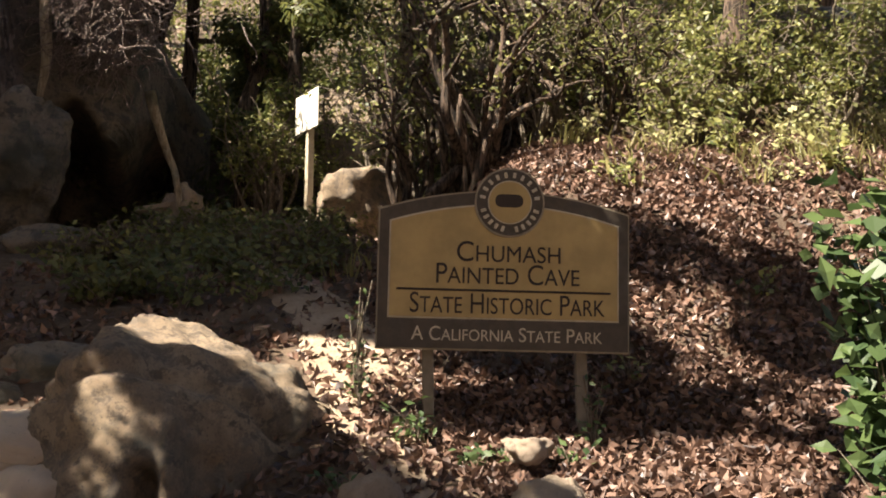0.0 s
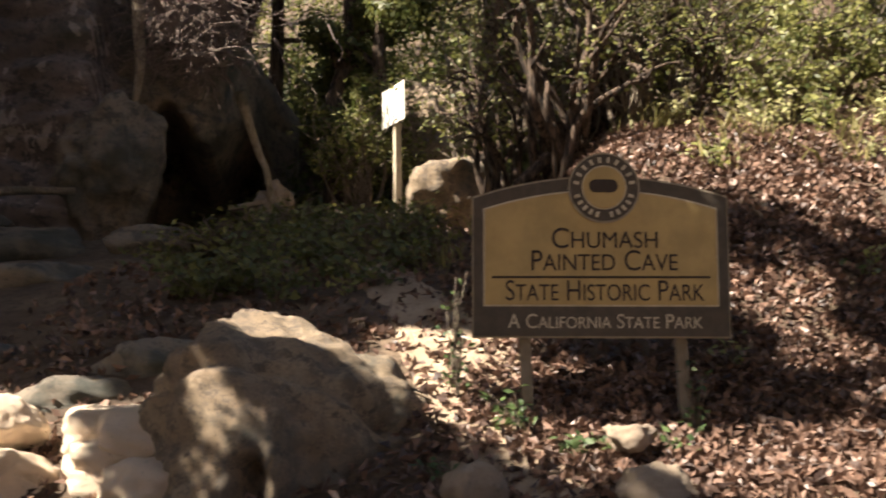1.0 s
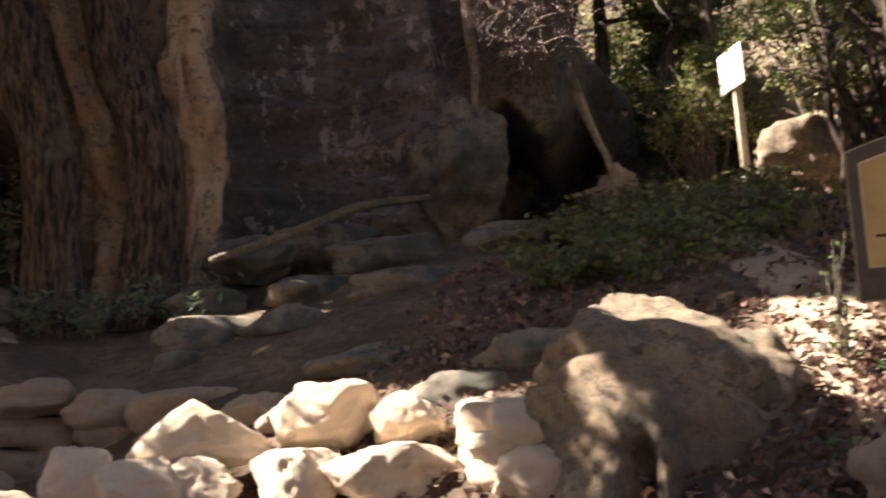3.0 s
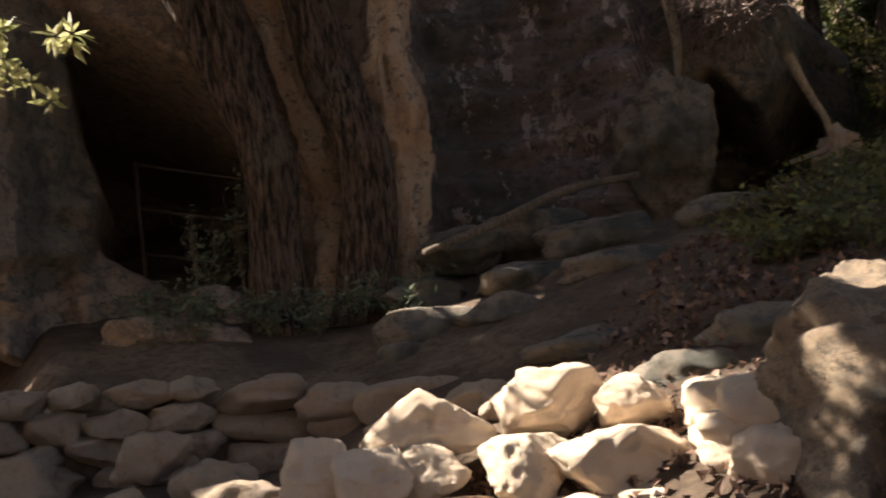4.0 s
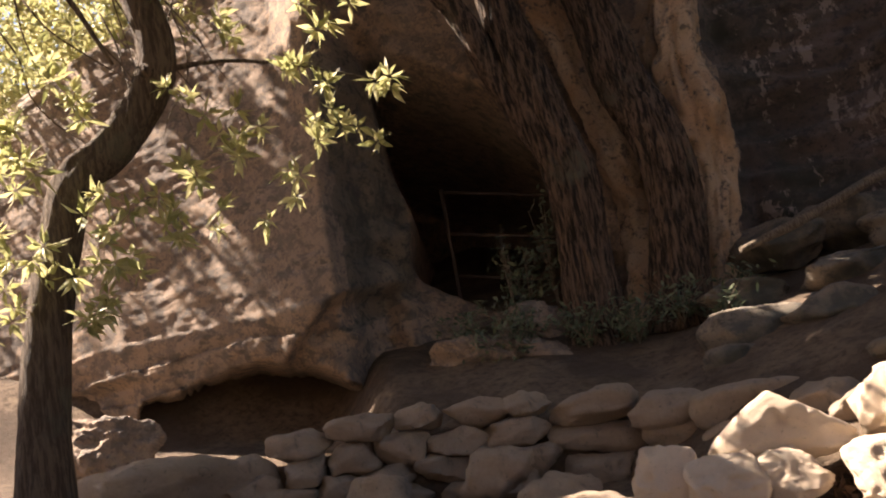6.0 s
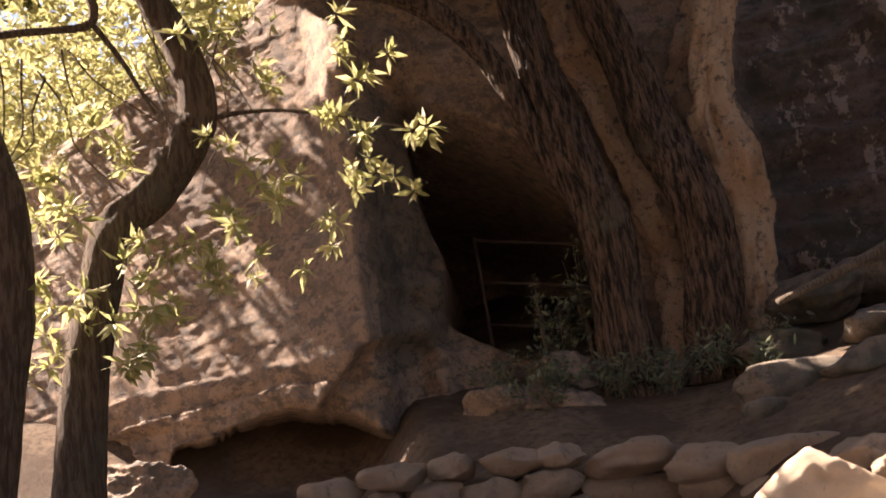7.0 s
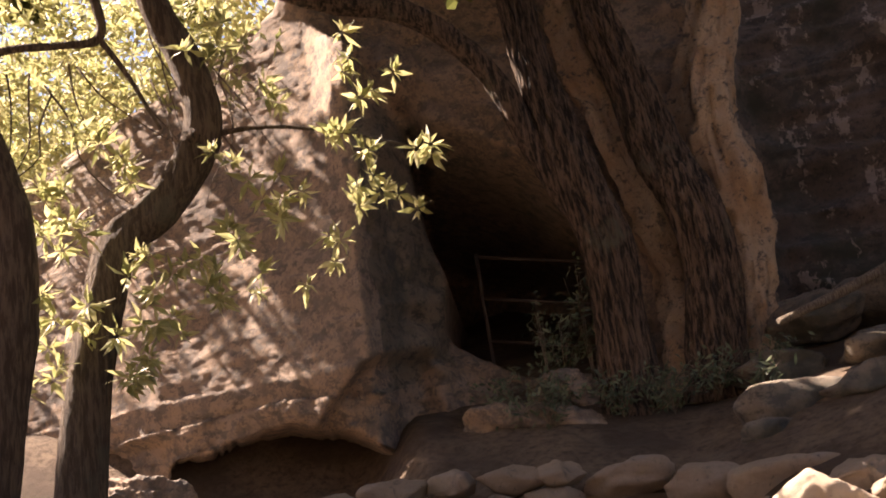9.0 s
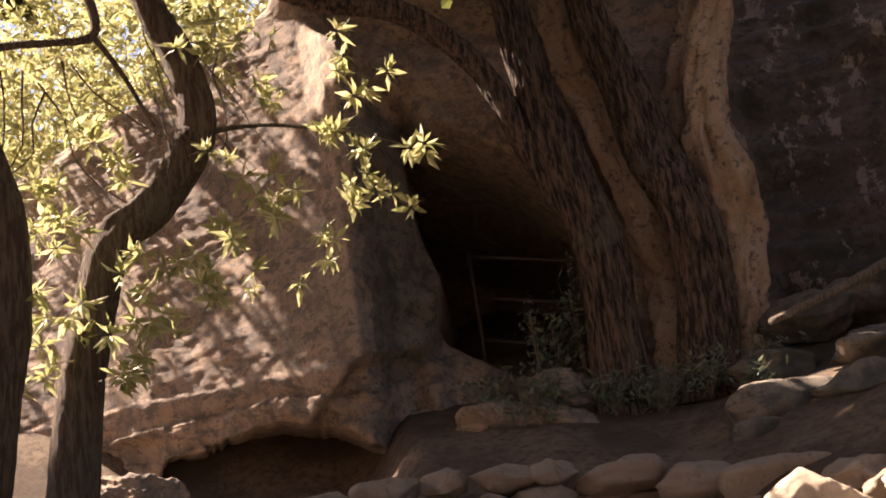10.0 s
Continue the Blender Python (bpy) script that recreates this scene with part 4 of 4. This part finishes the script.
    c, nn = clumps(keep, 0.42, 60, 77, 0.5)
    part("crown", leaves_mesh("crown", c, nn, 0.24, 0.17, seed=77, jitter=0.4), OAK_LEAF, t)


shade_crown()


def shade_bough():
    """Unseen bough added over the road to dim the sign and the boulder's front."""
    rng = random.Random(78)
    t = thing("tree", "unseen low bough added to dim the sign and the boulder", "tree", "shade trees")
    keep = []
    for _ in range(150):
        q = Vector((rng.uniform(-0.4, 1.0), 3.8, rng.uniform(1.3, 2.36)))
        keep.append(tuple(q + to_sun * rng.uniform(3.4, 4.3)))
    for _ in range(480):
        q = Vector((rng.uniform(-2.2, -0.62), rng.uniform(3.0, 3.45), rng.uniform(0.65, 1.4)))
        p = q + to_sun * rng.uniform(4.2, 5.0)
        if not lets_sun(p, rng, 0.1):
            keep.append(tuple(p))
    part("trunk", tube("trunk", [(-2.6, -2.6, -0.1), (-2.5, -2.2, 2.2), (-2.2, -0.8, 3.9), (-1.6, 1.0, 4.7), (-1.0, 2.0, 4.7)], [0.14, 0.11, 0.09, 0.06, 0.03], segs=14, step=0.2, lump=0.15, seed=2), OAK_BARK, t)
    c, nn = clumps(keep, 0.2, 17, 78, 0.6)
    part("crown", leaves_mesh("crown", c, nn, 0.11, 0.07, seed=78, jitter=0.4), OAK_LEAF, t)


shade_bough()


def undergrowth():
    """Low brush that covers the hill behind and the cliff's top."""
    rng = np.random.default_rng(31)
    pts = []
    for x, y in zip(rng.uniform(-9, 12, 2000), 9.3 + 22 * rng.uniform(0, 1, 2000) ** 1.4):
        if y > 14 + (-x - 3) * 1.5 or (x > -3 and y > 11.5) or x > 0.4:
            pts.append((x, y, bumpy(x, y) + rng.uniform(0.0, 0.7)))
    # Shaded clumps get the darker oak leaf, sunlit ones the brighter shrub leaf.
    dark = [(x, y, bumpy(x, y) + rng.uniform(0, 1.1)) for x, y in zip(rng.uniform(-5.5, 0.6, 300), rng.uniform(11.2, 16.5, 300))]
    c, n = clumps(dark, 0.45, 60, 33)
    thing("brush", "green brush under the trees above the trail, darkened for shade", "brush", kind="stuff", me=leaves_mesh("brush", c, n, 0.13, 0.07, seed=33), mat=OAK_LEAF)
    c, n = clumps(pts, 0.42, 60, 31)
    thing("brush", "low brush covering the hillside, sunlight put into its leaf tone", "brush", kind="stuff", me=leaves_mesh("brush", c, n, 0.13, 0.06, seed=31), mat=SHRUB_LEAF)
    pts = []
    for a, k in zip(rng.uniform(20, 95, 800), rng.uniform(0, 1, 800)):
        tp = float(np.interp(a, [12, 15, 17, 22, 23, 30, 45, 57, 60, 68, 77, 88, 100], [4.4, 5.0, 5.6, 5.9, 7.4, 7.8, 8.5, 7.6, 6.6, 5.9, 5.3, 4.2, 2.8]))
        r = float(cliff_radius(np.float64(a), np.float64(tp))) + 0.3 + 6 * k
        pts.append((C0[0] - math.sin(radians(a)) * r, C0[1] + math.cos(radians(a)) * r, tp + 0.3 + 1.3 * k + rng.uniform(0, 2.2)))
    c, n = clumps(pts, 0.5, 60, 32)
    thing("brush", "leafy brush along the top of the cliff", "brush", kind="stuff", me=leaves_mesh("brush", c, n, 0.14, 0.06, seed=32), mat=BAY_LEAF)


undergrowth()


def leaf_litter():
    rng = np.random.default_rng(41)
    n = 120000
    x, y = rng.uniform(-3.2, 5.0, n), 2.6 + 6.5 * rng.uniform(0, 1, n) ** 1.4
    dense = smooth(-0.9, 0.15, x - 0.1 * (y - 4)) * 0.85 + 0.16
    patchy = np.array([0.65 + 0.7 * noise.noise(Vector((a * 1.4, b * 1.4, 0))) for a, b in zip(x, y)])
    ok = rng.uniform(0, 1, n) < dense * patchy
    pts = [(a, b, bumpy(a, b) + rng.uniform(0.004, 0.05)) for a, b in zip(x[ok], y[ok])]
    me = leaves_mesh("leaf_litter", pts, [(0, -0.35, 1)] * len(pts), 0.07, 0.045, bend=1.1, seed=41, jitter=1.0)
    thing("leaf_litter", "curled dry brown leaves covering the slope", "leaves", kind="stuff", me=me, mat=LITTER)


leaf_litter()


def grass_tufts():
    rng = np.random.default_rng(43)
    v, f = [], []
    spots = [(rng.uniform(0.6, 4.6), rng.uniform(6.2, 9.2)) for _ in range(70)] + [(rng.uniform(-2.6, -0.2), rng.uniform(5.6, 8.8)) for _ in range(10)]
    for x, y in spots:
        for _ in range(26):
            a, b = x + rng.normal(0, 0.1), y + rng.normal(0, 0.1)
            z = bumpy(a, b) - 0.01
            h, d = rng.uniform(0.1, 0.3), rng.normal(0, 0.09, 2)
            s = np.array((rng.normal(), rng.normal(), 0)) * 0.006
            o = len(v)
            p0, p1, p2 = np.array((a, b, z)), np.array((a + d[0] * 0.4, b + d[1] * 0.4, z + h * 0.6)), np.array((a + d[0] * 1.4, b + d[1] * 1.4, z + h * 0.95))
            v += [p0 - s, p0 + s, p1 - s * 0.8, p1 + s * 0.8, p2]
            f += [(o, o + 1, o + 3, o + 2), (o + 2, o + 3, o + 4)]
    thing("grass", "dry yellow-green grass tufts on the slope", "grass", kind="stuff", me=mesh_of("grass", v, f, False), mat=GRASS)


grass_tufts()

# ---------------------------------------------------------------- park sign
def build_sign():
    W, HL, RISE = 1.22, 0.675, 0.10
    t = thing("park_sign", "carved wooden park sign with brown frame and gold panel", "sign")
    t.matrix_world = Matrix.Translation((0.267, 3.82, 1.46)) @ Matrix.Rotation(radians(3), 4, "Z") @ Matrix(((1, 0, 0, 0), (0, 1, 0, 0), (-0.034, 0, 1, 0), (0, 0, 0, 1)))

    def outline(w, base, h, rise, inset=0.0):
        pts = [(-w / 2, base), (w / 2, base)]
        for k in range(25):
            x = w / 2 - w * k / 24
            pts.append((x, h + rise * (1 - (2 * x / w) ** 2)))
        return pts

    def slab(pts, y0, y1, bevel=0.006):
        bm = bmesh.new()
        f = bm.faces.new([bm.verts.new((x, y0, z)) for x, z in pts])
        r = bmesh.ops.extrude_face_region(bm, geom=[f])
        bmesh.ops.translate(bm, vec=(0, y1 - y0, 0), verts=[v for v in r["geom"] if isinstance(v, bmesh.types.BMVert)])
        bmesh.ops.recalc_face_normals(bm, faces=bm.faces)
        if bevel:
            es = [e for e in bm.edges if abs(e.verts[0].co.y - y0) < 1e-5 and abs(e.verts[1].co.y - y0) < 1e-5]
            bmesh.ops.bevel(bm, geom=es, offset=bevel, segments=2, affect="EDGES")
        return bm

    brown = plain("sign_brown_paint", (0.075, 0.058, 0.042), 0.55, 0, 0.3)
    gold = plain("sign_gold_paint", (0.50, 0.355, 0.14), 0.5, 0, 0.22, 6)
    edge = plain("sign_pale_edge", (0.34, 0.29, 0.21), 0.6)
    dark = plain("sign_letter_brown", (0.035, 0.02, 0.012), 0.6)
    cream = plain("sign_cream_paint", (0.58, 0.5, 0.37), 0.6)
    part("board", slab(outline(W, 0.0, HL, RISE), -0.025, 0.035), edge, t, "pale wooden board edge")
    frame_board = part("frame", slab(outline(W - 0.016, 0.008, HL - 0.008, RISE), -0.029, -0.02, 0.003), brown, t, "dark brown painted frame")
    part("trim", slab(outline(W - 0.108, 0.148, HL - 0.058, RISE * 0.9), -0.032, -0.022, 0.002), cream, t, "thin cream outline")
    panel = part("panel", slab(outline(W - 0.120, 0.154, HL - 0.064, RISE * 0.9), -0.035, -0.024, 0.003), gold, t, "mottled gold painted panel")
    ex, ez = 0.02, 0.715

    def disc(r, y0, y1, squash=1.0):
        return slab([(ex + r * math.cos(a * math.pi / 24), ez + r * squash * math.sin(a * math.pi / 24)) for a in range(48)], y0, y1, 0.003)

    part("emblem_rim", disc(0.170, -0.046, 0.03), edge, t)
    ring = part("emblem_ring", disc(0.161, -0.050, -0.04), brown, t)
    part("emblem_border", disc(0.107, -0.0535, -0.045), cream, t)
    part("emblem_field", disc(0.101, -0.057, -0.05), gold, t)
    # a plain rounded shape stands for the emblem's picture
    part("emblem_shape", slab([(ex - 0.004 + 0.068 * math.cos(a * math.pi / 20), ez + 0.006 + 0.042 * math.sin(a * math.pi / 20) * (1 + 0.25 * math.cos(a * math.pi / 10))) for a in range(40)], -0.061, -0.055, 0.002), dark, t)
    # the ring's writing as plain bars
    for a in [170 - k * 160 / 9 for k in range(10)] + [198 + k * 144 / 10 for k in range(11) if k != 5]:
        a = radians(a)
        bm = bmesh.new()
        box(bm, (0.016, 0.004, 0.028), (ex + 0.134 * math.cos(a), -0.051, ez + 0.134 * math.sin(a)), Matrix.Rotation(math.pi / 2 - a, 4, "Y"), 0.002)
        part("emblem_bar", bm, cream, ring)
    bm = bmesh.new()
    box(bm, (1.03, 0.006, 0.011), (0, -0.037, 0.287), None, 0.002)
    part("rule", bm, dark, panel)

    def words(text, x, z, w, h, mat):
        cu = bpy.data.curves.new("lettering", "FONT")
        cu.body, cu.extrude, cu.small_caps_scale = text, 0.02, 0.8
        cu.offset = 0.0
        for i in range(len(text)):
            cu.body_format[i].use_small_caps = True
        tmp = new("lettering_source", cu)
        me = bpy.data.meshes.new_from_object(tmp.evaluated_get(bpy.context.evaluated_depsgraph_get()))
        bpy.data.objects.remove(tmp)
        vs = np.array([v.co for v in me.vertices])
        lo, hi = vs.min(axis=0), vs.max(axis=0)
        sx, sz = w / (hi[0] - lo[0]), h / (hi[1] - lo[1])
        for v in me.vertices:
            v.co = ((v.co.x - lo[0]) * sx + x - w / 2, -0.037 - v.co.z * 0.15 if mat is dark else -0.031 - v.co.z * 0.15, (v.co.y - lo[1]) * sz + z)
        # one piece for each letter
        bm = bmesh.new()
        bm.from_mesh(me)
        seen = set()
        for v in bm.verts:
            if v in seen:
                continue
            isle, todo = [], [v]
            seen.add(v)
            while todo:
                u = todo.pop()
                isle.append(u)
                for e in u.link_edges:
                    o = e.other_vert(u)
                    if o not in seen:
                        seen.add(o)
                        todo.append(o)
            idx = {u: i for i, u in enumerate(isle)}
            faces = [tuple(idx[q] for q in f.verts) for f in {f for u in isle for f in u.link_faces}]
            part("letter", mesh_of("letter", [u.co.copy() for u in isle], sorted(faces), False), mat, panel if mat is dark else frame_board)
        bm.free()

    words("Chumash", 0.02, 0.425, 0.50, 0.098, dark)
    words("Painted Cave", 0.018, 0.318, 0.69, 0.098, dark)
    words("State Historic Park", 0.018, 0.175, 0.935, 0.098, dark)
    words("A California State Park", 0.018, 0.045, 0.915, 0.068, cream)
    wood = plain("weathered_post", (0.22, 0.185, 0.14), 0.8)
    for x in (-0.345, 0.40):
        bm = bmesh.new()
        box(bm, (0.055, 0.055, 0.95), (x, 0.065, -0.30), Matrix.Rotation(radians(-2), 4, "Y"), 0.004)
        part("post", bm, wood, t, "grey weathered wooden post")


build_sign()


def build_trail_sign():
    t = thing("trail_sign", "blank white metal notice on a pale wooden post", "sign", at=(-1.37, 9.14, bumpy(-1.37, 9.14)))
    pale = plain("pale_post", (0.55, 0.47, 0.34), 0.7)
    white = plain("white_enamel", (0.8, 0.76, 0.66), 0.4, 0, 0.06)
    bm = bmesh.new()
    box(bm, (0.07, 0.07, 1.9), (0, 0, 0.45), Matrix.Rotation(radians(30), 4, "Z"), 0.005)
    part("post", bm, pale, t)
    bm = bmesh.new()
    turn = Matrix.Rotation(math.atan2(-0.50, 0.30), 4, "Z")
    box(bm, (0.56, 0.008, 0.40), (-0.03, -0.05, 1.28), turn, 0.003)
    part("plate", bm, white, t, "white enamelled plate")


build_trail_sign()


# ---------------------------------------------------------------- plants and small things
def leafy_plant(x, y, hgt, spread, n, leaf, mat, seed, label, stems=7, name="plant", z=None, group="", width=0.6, category="plant"):
    rng = random.Random(seed)
    z = bumpy(x, y) - 0.02 if z is None else z
    t = thing(name, label, category, group, at=(x, y, z))
    st, c = [], []
    for _ in range(stems):
        a, k = rng.uniform(0, 6.28), rng.uniform(0.1, 1)
        e = Vector((math.cos(a) * spread * k, math.sin(a) * spread * k, hgt * rng.uniform(0.55, 1.0)))
        m = Vector((e.x * 0.35, e.y * 0.35, e.z * 0.55))
        st.append(tube_data([(0, 0, 0), m, e], [0.005, 0.004, 0.002], segs=5, step=0.1))
        for _ in range(max(1, n // stems)):
            q = rng.uniform(0.25, 1.05)
            p = (m * (q / 0.55) if q < 0.55 else m.lerp(e, (q - 0.55) / 0.45))
            c.append(tuple(p + Vector((rng.gauss(0, 1), rng.gauss(0, 1), rng.gauss(0, 0.6))) * leaf * 0.7))
    part("stem", mesh_of("stem", *joined(st)), TWIG, t)
    part("leaves", leaves_mesh("leaves", c, [(0.1, -0.5, 0.8)] * len(c), leaf, leaf * width, seed=seed, jitter=0.5), mat, t)
    return t


# climbing plant at the edge of the road
leafy_plant(1.76, 2.95, 1.4, 0.30, 330, 0.12, VINE_LEAF, 801, "tall green plant with broad lobed leaves", stems=11, width=0.85, z=0.78)
leafy_plant(1.95, 3.25, 1.25, 0.35, 220, 0.12, VINE_LEAF, 802, "green leafy plant growing on the bank", stems=9, width=0.85)
leafy_plant(1.66, 2.75, 0.5, 0.28, 110, 0.10, VINE_LEAF, 803, "low green leafy plant on the bank", stems=7, width=0.85)
for i, (x, y, h, sp, n, lf) in enumerate([(-0.12, 3.66, 0.22, 0.16, 60, 0.05), (0.12, 3.5, 0.14, 0.16, 50, 0.05), (0.3, 3.55, 0.12, 0.15, 40, 0.05), (-0.46, 3.25, 0.12, 0.1, 24, 0.05), (0.69, 3.78, 0.42, 0.08, 30, 0.05),
                                          (-0.45, 4.0, 0.62, 0.12, 26, 0.045), (-0.42, 3.9, 0.4, 0.1, 30, 0.05), (0.55, 3.5, 0.14, 0.14, 40, 0.05), (-2.58, 2.62, 0.24, 0.14, 60, 0.05), (-1.7, 5.4, 0.3, 0.3, 60, 0.06),
                                          (-1.2, 5.2, 0.25, 0.3, 50, 0.06), (0.95, 4.3, 0.2, 0.2, 40, 0.06), (1.9, 5.0, 0.25, 0.2, 40, 0.06), (1.3, 6.1, 0.35, 0.3, 60, 0.07), (2.2, 6.6, 0.45, 0.35, 90, 0.08), (2.9, 6.3, 0.45, 0.35, 90, 0.08)]):
    leafy_plant(x, y, h, sp, n, lf, SHRUB_LEAF if i > 8 else VINE_LEAF, 810 + i, "small green weed growing among dry leaves", stems=6, group="weeds on the slope")
weeds = random.Random(61)
for i in range(22):
    x, y = weeds.uniform(-2.7, -0.9), weeds.uniform(5.0, 8.0)
    leafy_plant(x, y, weeds.uniform(0.25, 0.5), weeds.uniform(0.3, 0.5), 150, 0.07, OAK_LEAF, 900 + i, "dark green low shrub in the shade beside the trail", stems=9, name="shrub", group="low shrubs by the trail", category="shrub")
# plants at the sill of the cave and at the oak's foot
for i, (x, y, z, h, sp, n) in enumerate([(-6.95, 4.95, 2.2, 0.75, 0.35, 160), (-6.7, 5.05, 2.1, 1.25, 0.16, 110), (-6.95, 4.75, 2.1, 1.0, 0.12, 70), (-6.7, 4.6, 1.85, 0.5, 0.4, 160), (-6.2, 4.8, 1.8, 0.4, 0.35, 120), (-5.6, 5.3, 1.85, 0.4, 0.35, 120),
                                         (-7.2, 4.4, 2.0, 0.45, 0.3, 100), (-5.4, 5.9, 1.95, 0.35, 0.3, 80), (-6.55, 4.35, 1.75, 0.5, 0.35, 110), (-6.0, 5.1, 1.8, 0.45, 0.3, 110), (-6.8, 4.2, 1.8, 0.4, 0.35, 90), (-5.2, 5.3, 1.8, 0.3, 0.35, 80), (-5.75, 4.9, 1.75, 0.3, 0.3, 80)]):
    leafy_plant(x, y, h, sp, int(n * 1.6), 0.09, SAGE_LEAF, 840 + i, "grey-green sage growing at the foot of the oak", stems=9, z=z, group="sage at the cave", width=0.28)


def build_gate():
    t = thing("cave_gate", "dark iron bar gate closing the cave", "gate")
    iron = plain("rusty_iron", (0.10, 0.075, 0.06), 0.6, 0.6)
    a, b = Vector((-8.45, 5.40, 3.78)), Vector((-7.3, 6.55, 3.40))
    for dz in (0.0, -0.45, -0.9):
        part("rail", tube("rail", [tuple(a + Vector((0, 0, dz))), tuple((a + b) / 2 + Vector((0, 0, dz))), tuple(b + Vector((0, 0, dz)))], [0.018] * 3, segs=8, step=0.3), iron, t)
    for k in (0.0, 1.0):
        p = a.lerp(b, k)
        part("post", tube("post", [tuple(p + Vector((0, 0, -1.5))), tuple(p + Vector((0, 0, -0.7))), tuple(p + Vector((0, 0, 0.03)))], [0.022] * 3, segs=8, step=0.3), iron, t)


build_gate()


def root_tangle():
    rng = random.Random(91)
    out = []
    for _ in range(650):
        p = Vector((-3.35 + rng.gauss(0, 0.32), 8.72 + rng.gauss(0, 0.16), 5.2 + rng.uniform(-0.8, 0.5)))
        pts = [tuple(p)]
        d = Vector((rng.gauss(0, 0.6), rng.gauss(0, 0.4), rng.uniform(-1, 0.3))).normalized()
        for _ in range(4):
            d = (d + Vector((rng.gauss(0, 0.7), rng.gauss(0, 0.5), rng.gauss(-0.1, 0.5)))).normalized()
            p = p + d * rng.uniform(0.08, 0.22)
            pts.append(tuple(p))
        r = rng.uniform(0.004, 0.011)
        out.append(tube_data(pts, [r, r, r * 0.8, r * 0.6, r * 0.3], segs=5, step=0.08))
    thing("root_tangle", "tangle of dry pinkish-grey roots hanging from the cliff", "roots", kind="stuff", me=mesh_of("root_tangle", *joined(out)), mat=ROOT)


root_tangle()
thing("hanging_root", "thick grey root hanging down the cliff edge", "root", me=tube("hanging_root", [(-4.0, 8.8, 5.6), (-3.98, 8.72, 4.9), (-3.92, 8.66, 4.4), (-3.95, 8.62, 4.0)], [0.07, 0.06, 0.05, 0.03], segs=12, step=0.06, lump=0.3, seed=3), mat=DEADWOOD)
thing("dead_branch", "pale broken branch leaning at the crevice", "branch", me=tube("dead_branch", [(-2.99, 9.02, 4.18), (-2.93, 9.12, 3.88), (-2.84, 9.23, 3.55), (-2.76, 9.24, 3.35), (-2.7, 9.3, 2.9)], [0.065, 0.045, 0.035, 0.03, 0.035], segs=12, step=0.05, lump=0.4, seed=7), mat=DEADWOOD)
thing("fallen_branch", "grey fallen branch lying across the terrace rocks", "branch", me=tube("fallen_branch", [(-5.0, 5.4, 2.3), (-4.7, 6.0, 2.5), (-4.3, 6.6, 2.75), (-3.9, 7.2, 2.85)], [0.03, 0.04, 0.04, 0.03], segs=10, step=0.06, lump=0.3, seed=9), mat=TWIG)
rock("stump", "broken pale tree stump beside the trail", -2.72, 9.45, 3.0, 0.4, 0.5, 0.4, 20, 95, SANDSTONE, sub=4, square=0.3, rough=0.3, fine=0.04, category="stump")


def build_bench():
    t = thing("trail_marker", "low weathered plank on a short wooden post", "marker", at=(-3.0, 9.4, bumpy(-3.0, 9.4)))
    grey = plain("grey_plank", (0.34, 0.27, 0.2), 0.8)
    bm = bmesh.new()
    box(bm, (0.07, 0.07, 0.75), (0.05, 0, -0.1), None, 0.005)
    part("post", bm, grey, t)
    bm = bmesh.new()
    box(bm, (0.38, 0.16, 0.05), (0, -0.02, 0.27), Matrix.Rotation(radians(-8), 4, "Y"), 0.006)
    part("plank", bm, grey, t)


build_bench()
rock("boulder", "dark shaded boulder on the wooded slope", 4.1, 10.3, 4.9, 1.4, 1.2, 1.2, 0, 96, MOSSY_SHADED, sub=4, square=0.3, category="boulder")

# broken ledges below the cave's sill and the slab
for i, (x, y, z, w, h) in enumerate([(-7.2, 4.6, 1.75, 1.7, 0.6), (-8.2, 1.55, 1.65, 0.75, 0.5), (-6.9, 5.0, 2.05, 0.8, 0.45)]):
    rock("rock", "broken tan sandstone ledge below the cave", x, y, z, w, h, w * 0.8, face_turn(x, y) + 17 * (i % 3 - 1), 720 + i, CLIFF, "ledges below the cave", sub=6, square=0.2, rough=0.25, facets=7, fine=0.04, tilt=(0, 8))

# Weeds in bay-leaf yellow, a painted highlight on the upper slope.
for i, (x, y, h, sp, n) in enumerate([(2.2, 7.0, 0.5, 0.4, 120), (2.7, 6.9, 0.45, 0.45, 120), (1.8, 6.8, 0.4, 0.35, 90), (3.2, 7.2, 0.55, 0.4, 120), (3.6, 6.9, 0.5, 0.4, 110), (1.2, 7.2, 0.5, 0.3, 70), (2.5, 6.2, 0.25, 0.3, 60)]):
    leafy_plant(x, y, h, sp, n, 0.07, BAY_LEAF, 880 + i, "weed on the upper slope, sunlight put into its yellow-green", stems=8, group="weeds on the slope")
rock("knot", "dark knot hole on the bent bay trunk", -5.62, 1.10, 3.68, 0.075, 0.085, 0.05, 60, 97, OAK_BARK, sub=3, category="knot")


def hanging_twigs():
    """Thin bare twigs hanging before the slab, each part of the bay tree."""
    rng = random.Random(99)
    for _ in range(16):
        p = Vector((-5.9 + rng.uniform(-0.15, 0.2), rng.uniform(0.05, 1.5), rng.uniform(3.9, 4.6)))
        pts = [tuple(p)]
        d = Vector((rng.uniform(-0.1, 0.2), rng.uniform(-0.3, 0.6), -1)).normalized()
        for _ in range(4):
            d = (d + Vector((rng.gauss(0, 0.2), rng.gauss(0, 0.3), rng.gauss(0, 0.15)))).normalized()
            p = p + d * rng.uniform(0.12, 0.26)
            pts.append(tuple(p))
        part("twig", tube("twig", pts, [0.007, 0.006, 0.005, 0.004, 0.002], segs=5, step=0.08), SMOOTH_BARK, bay)


hanging_twigs()
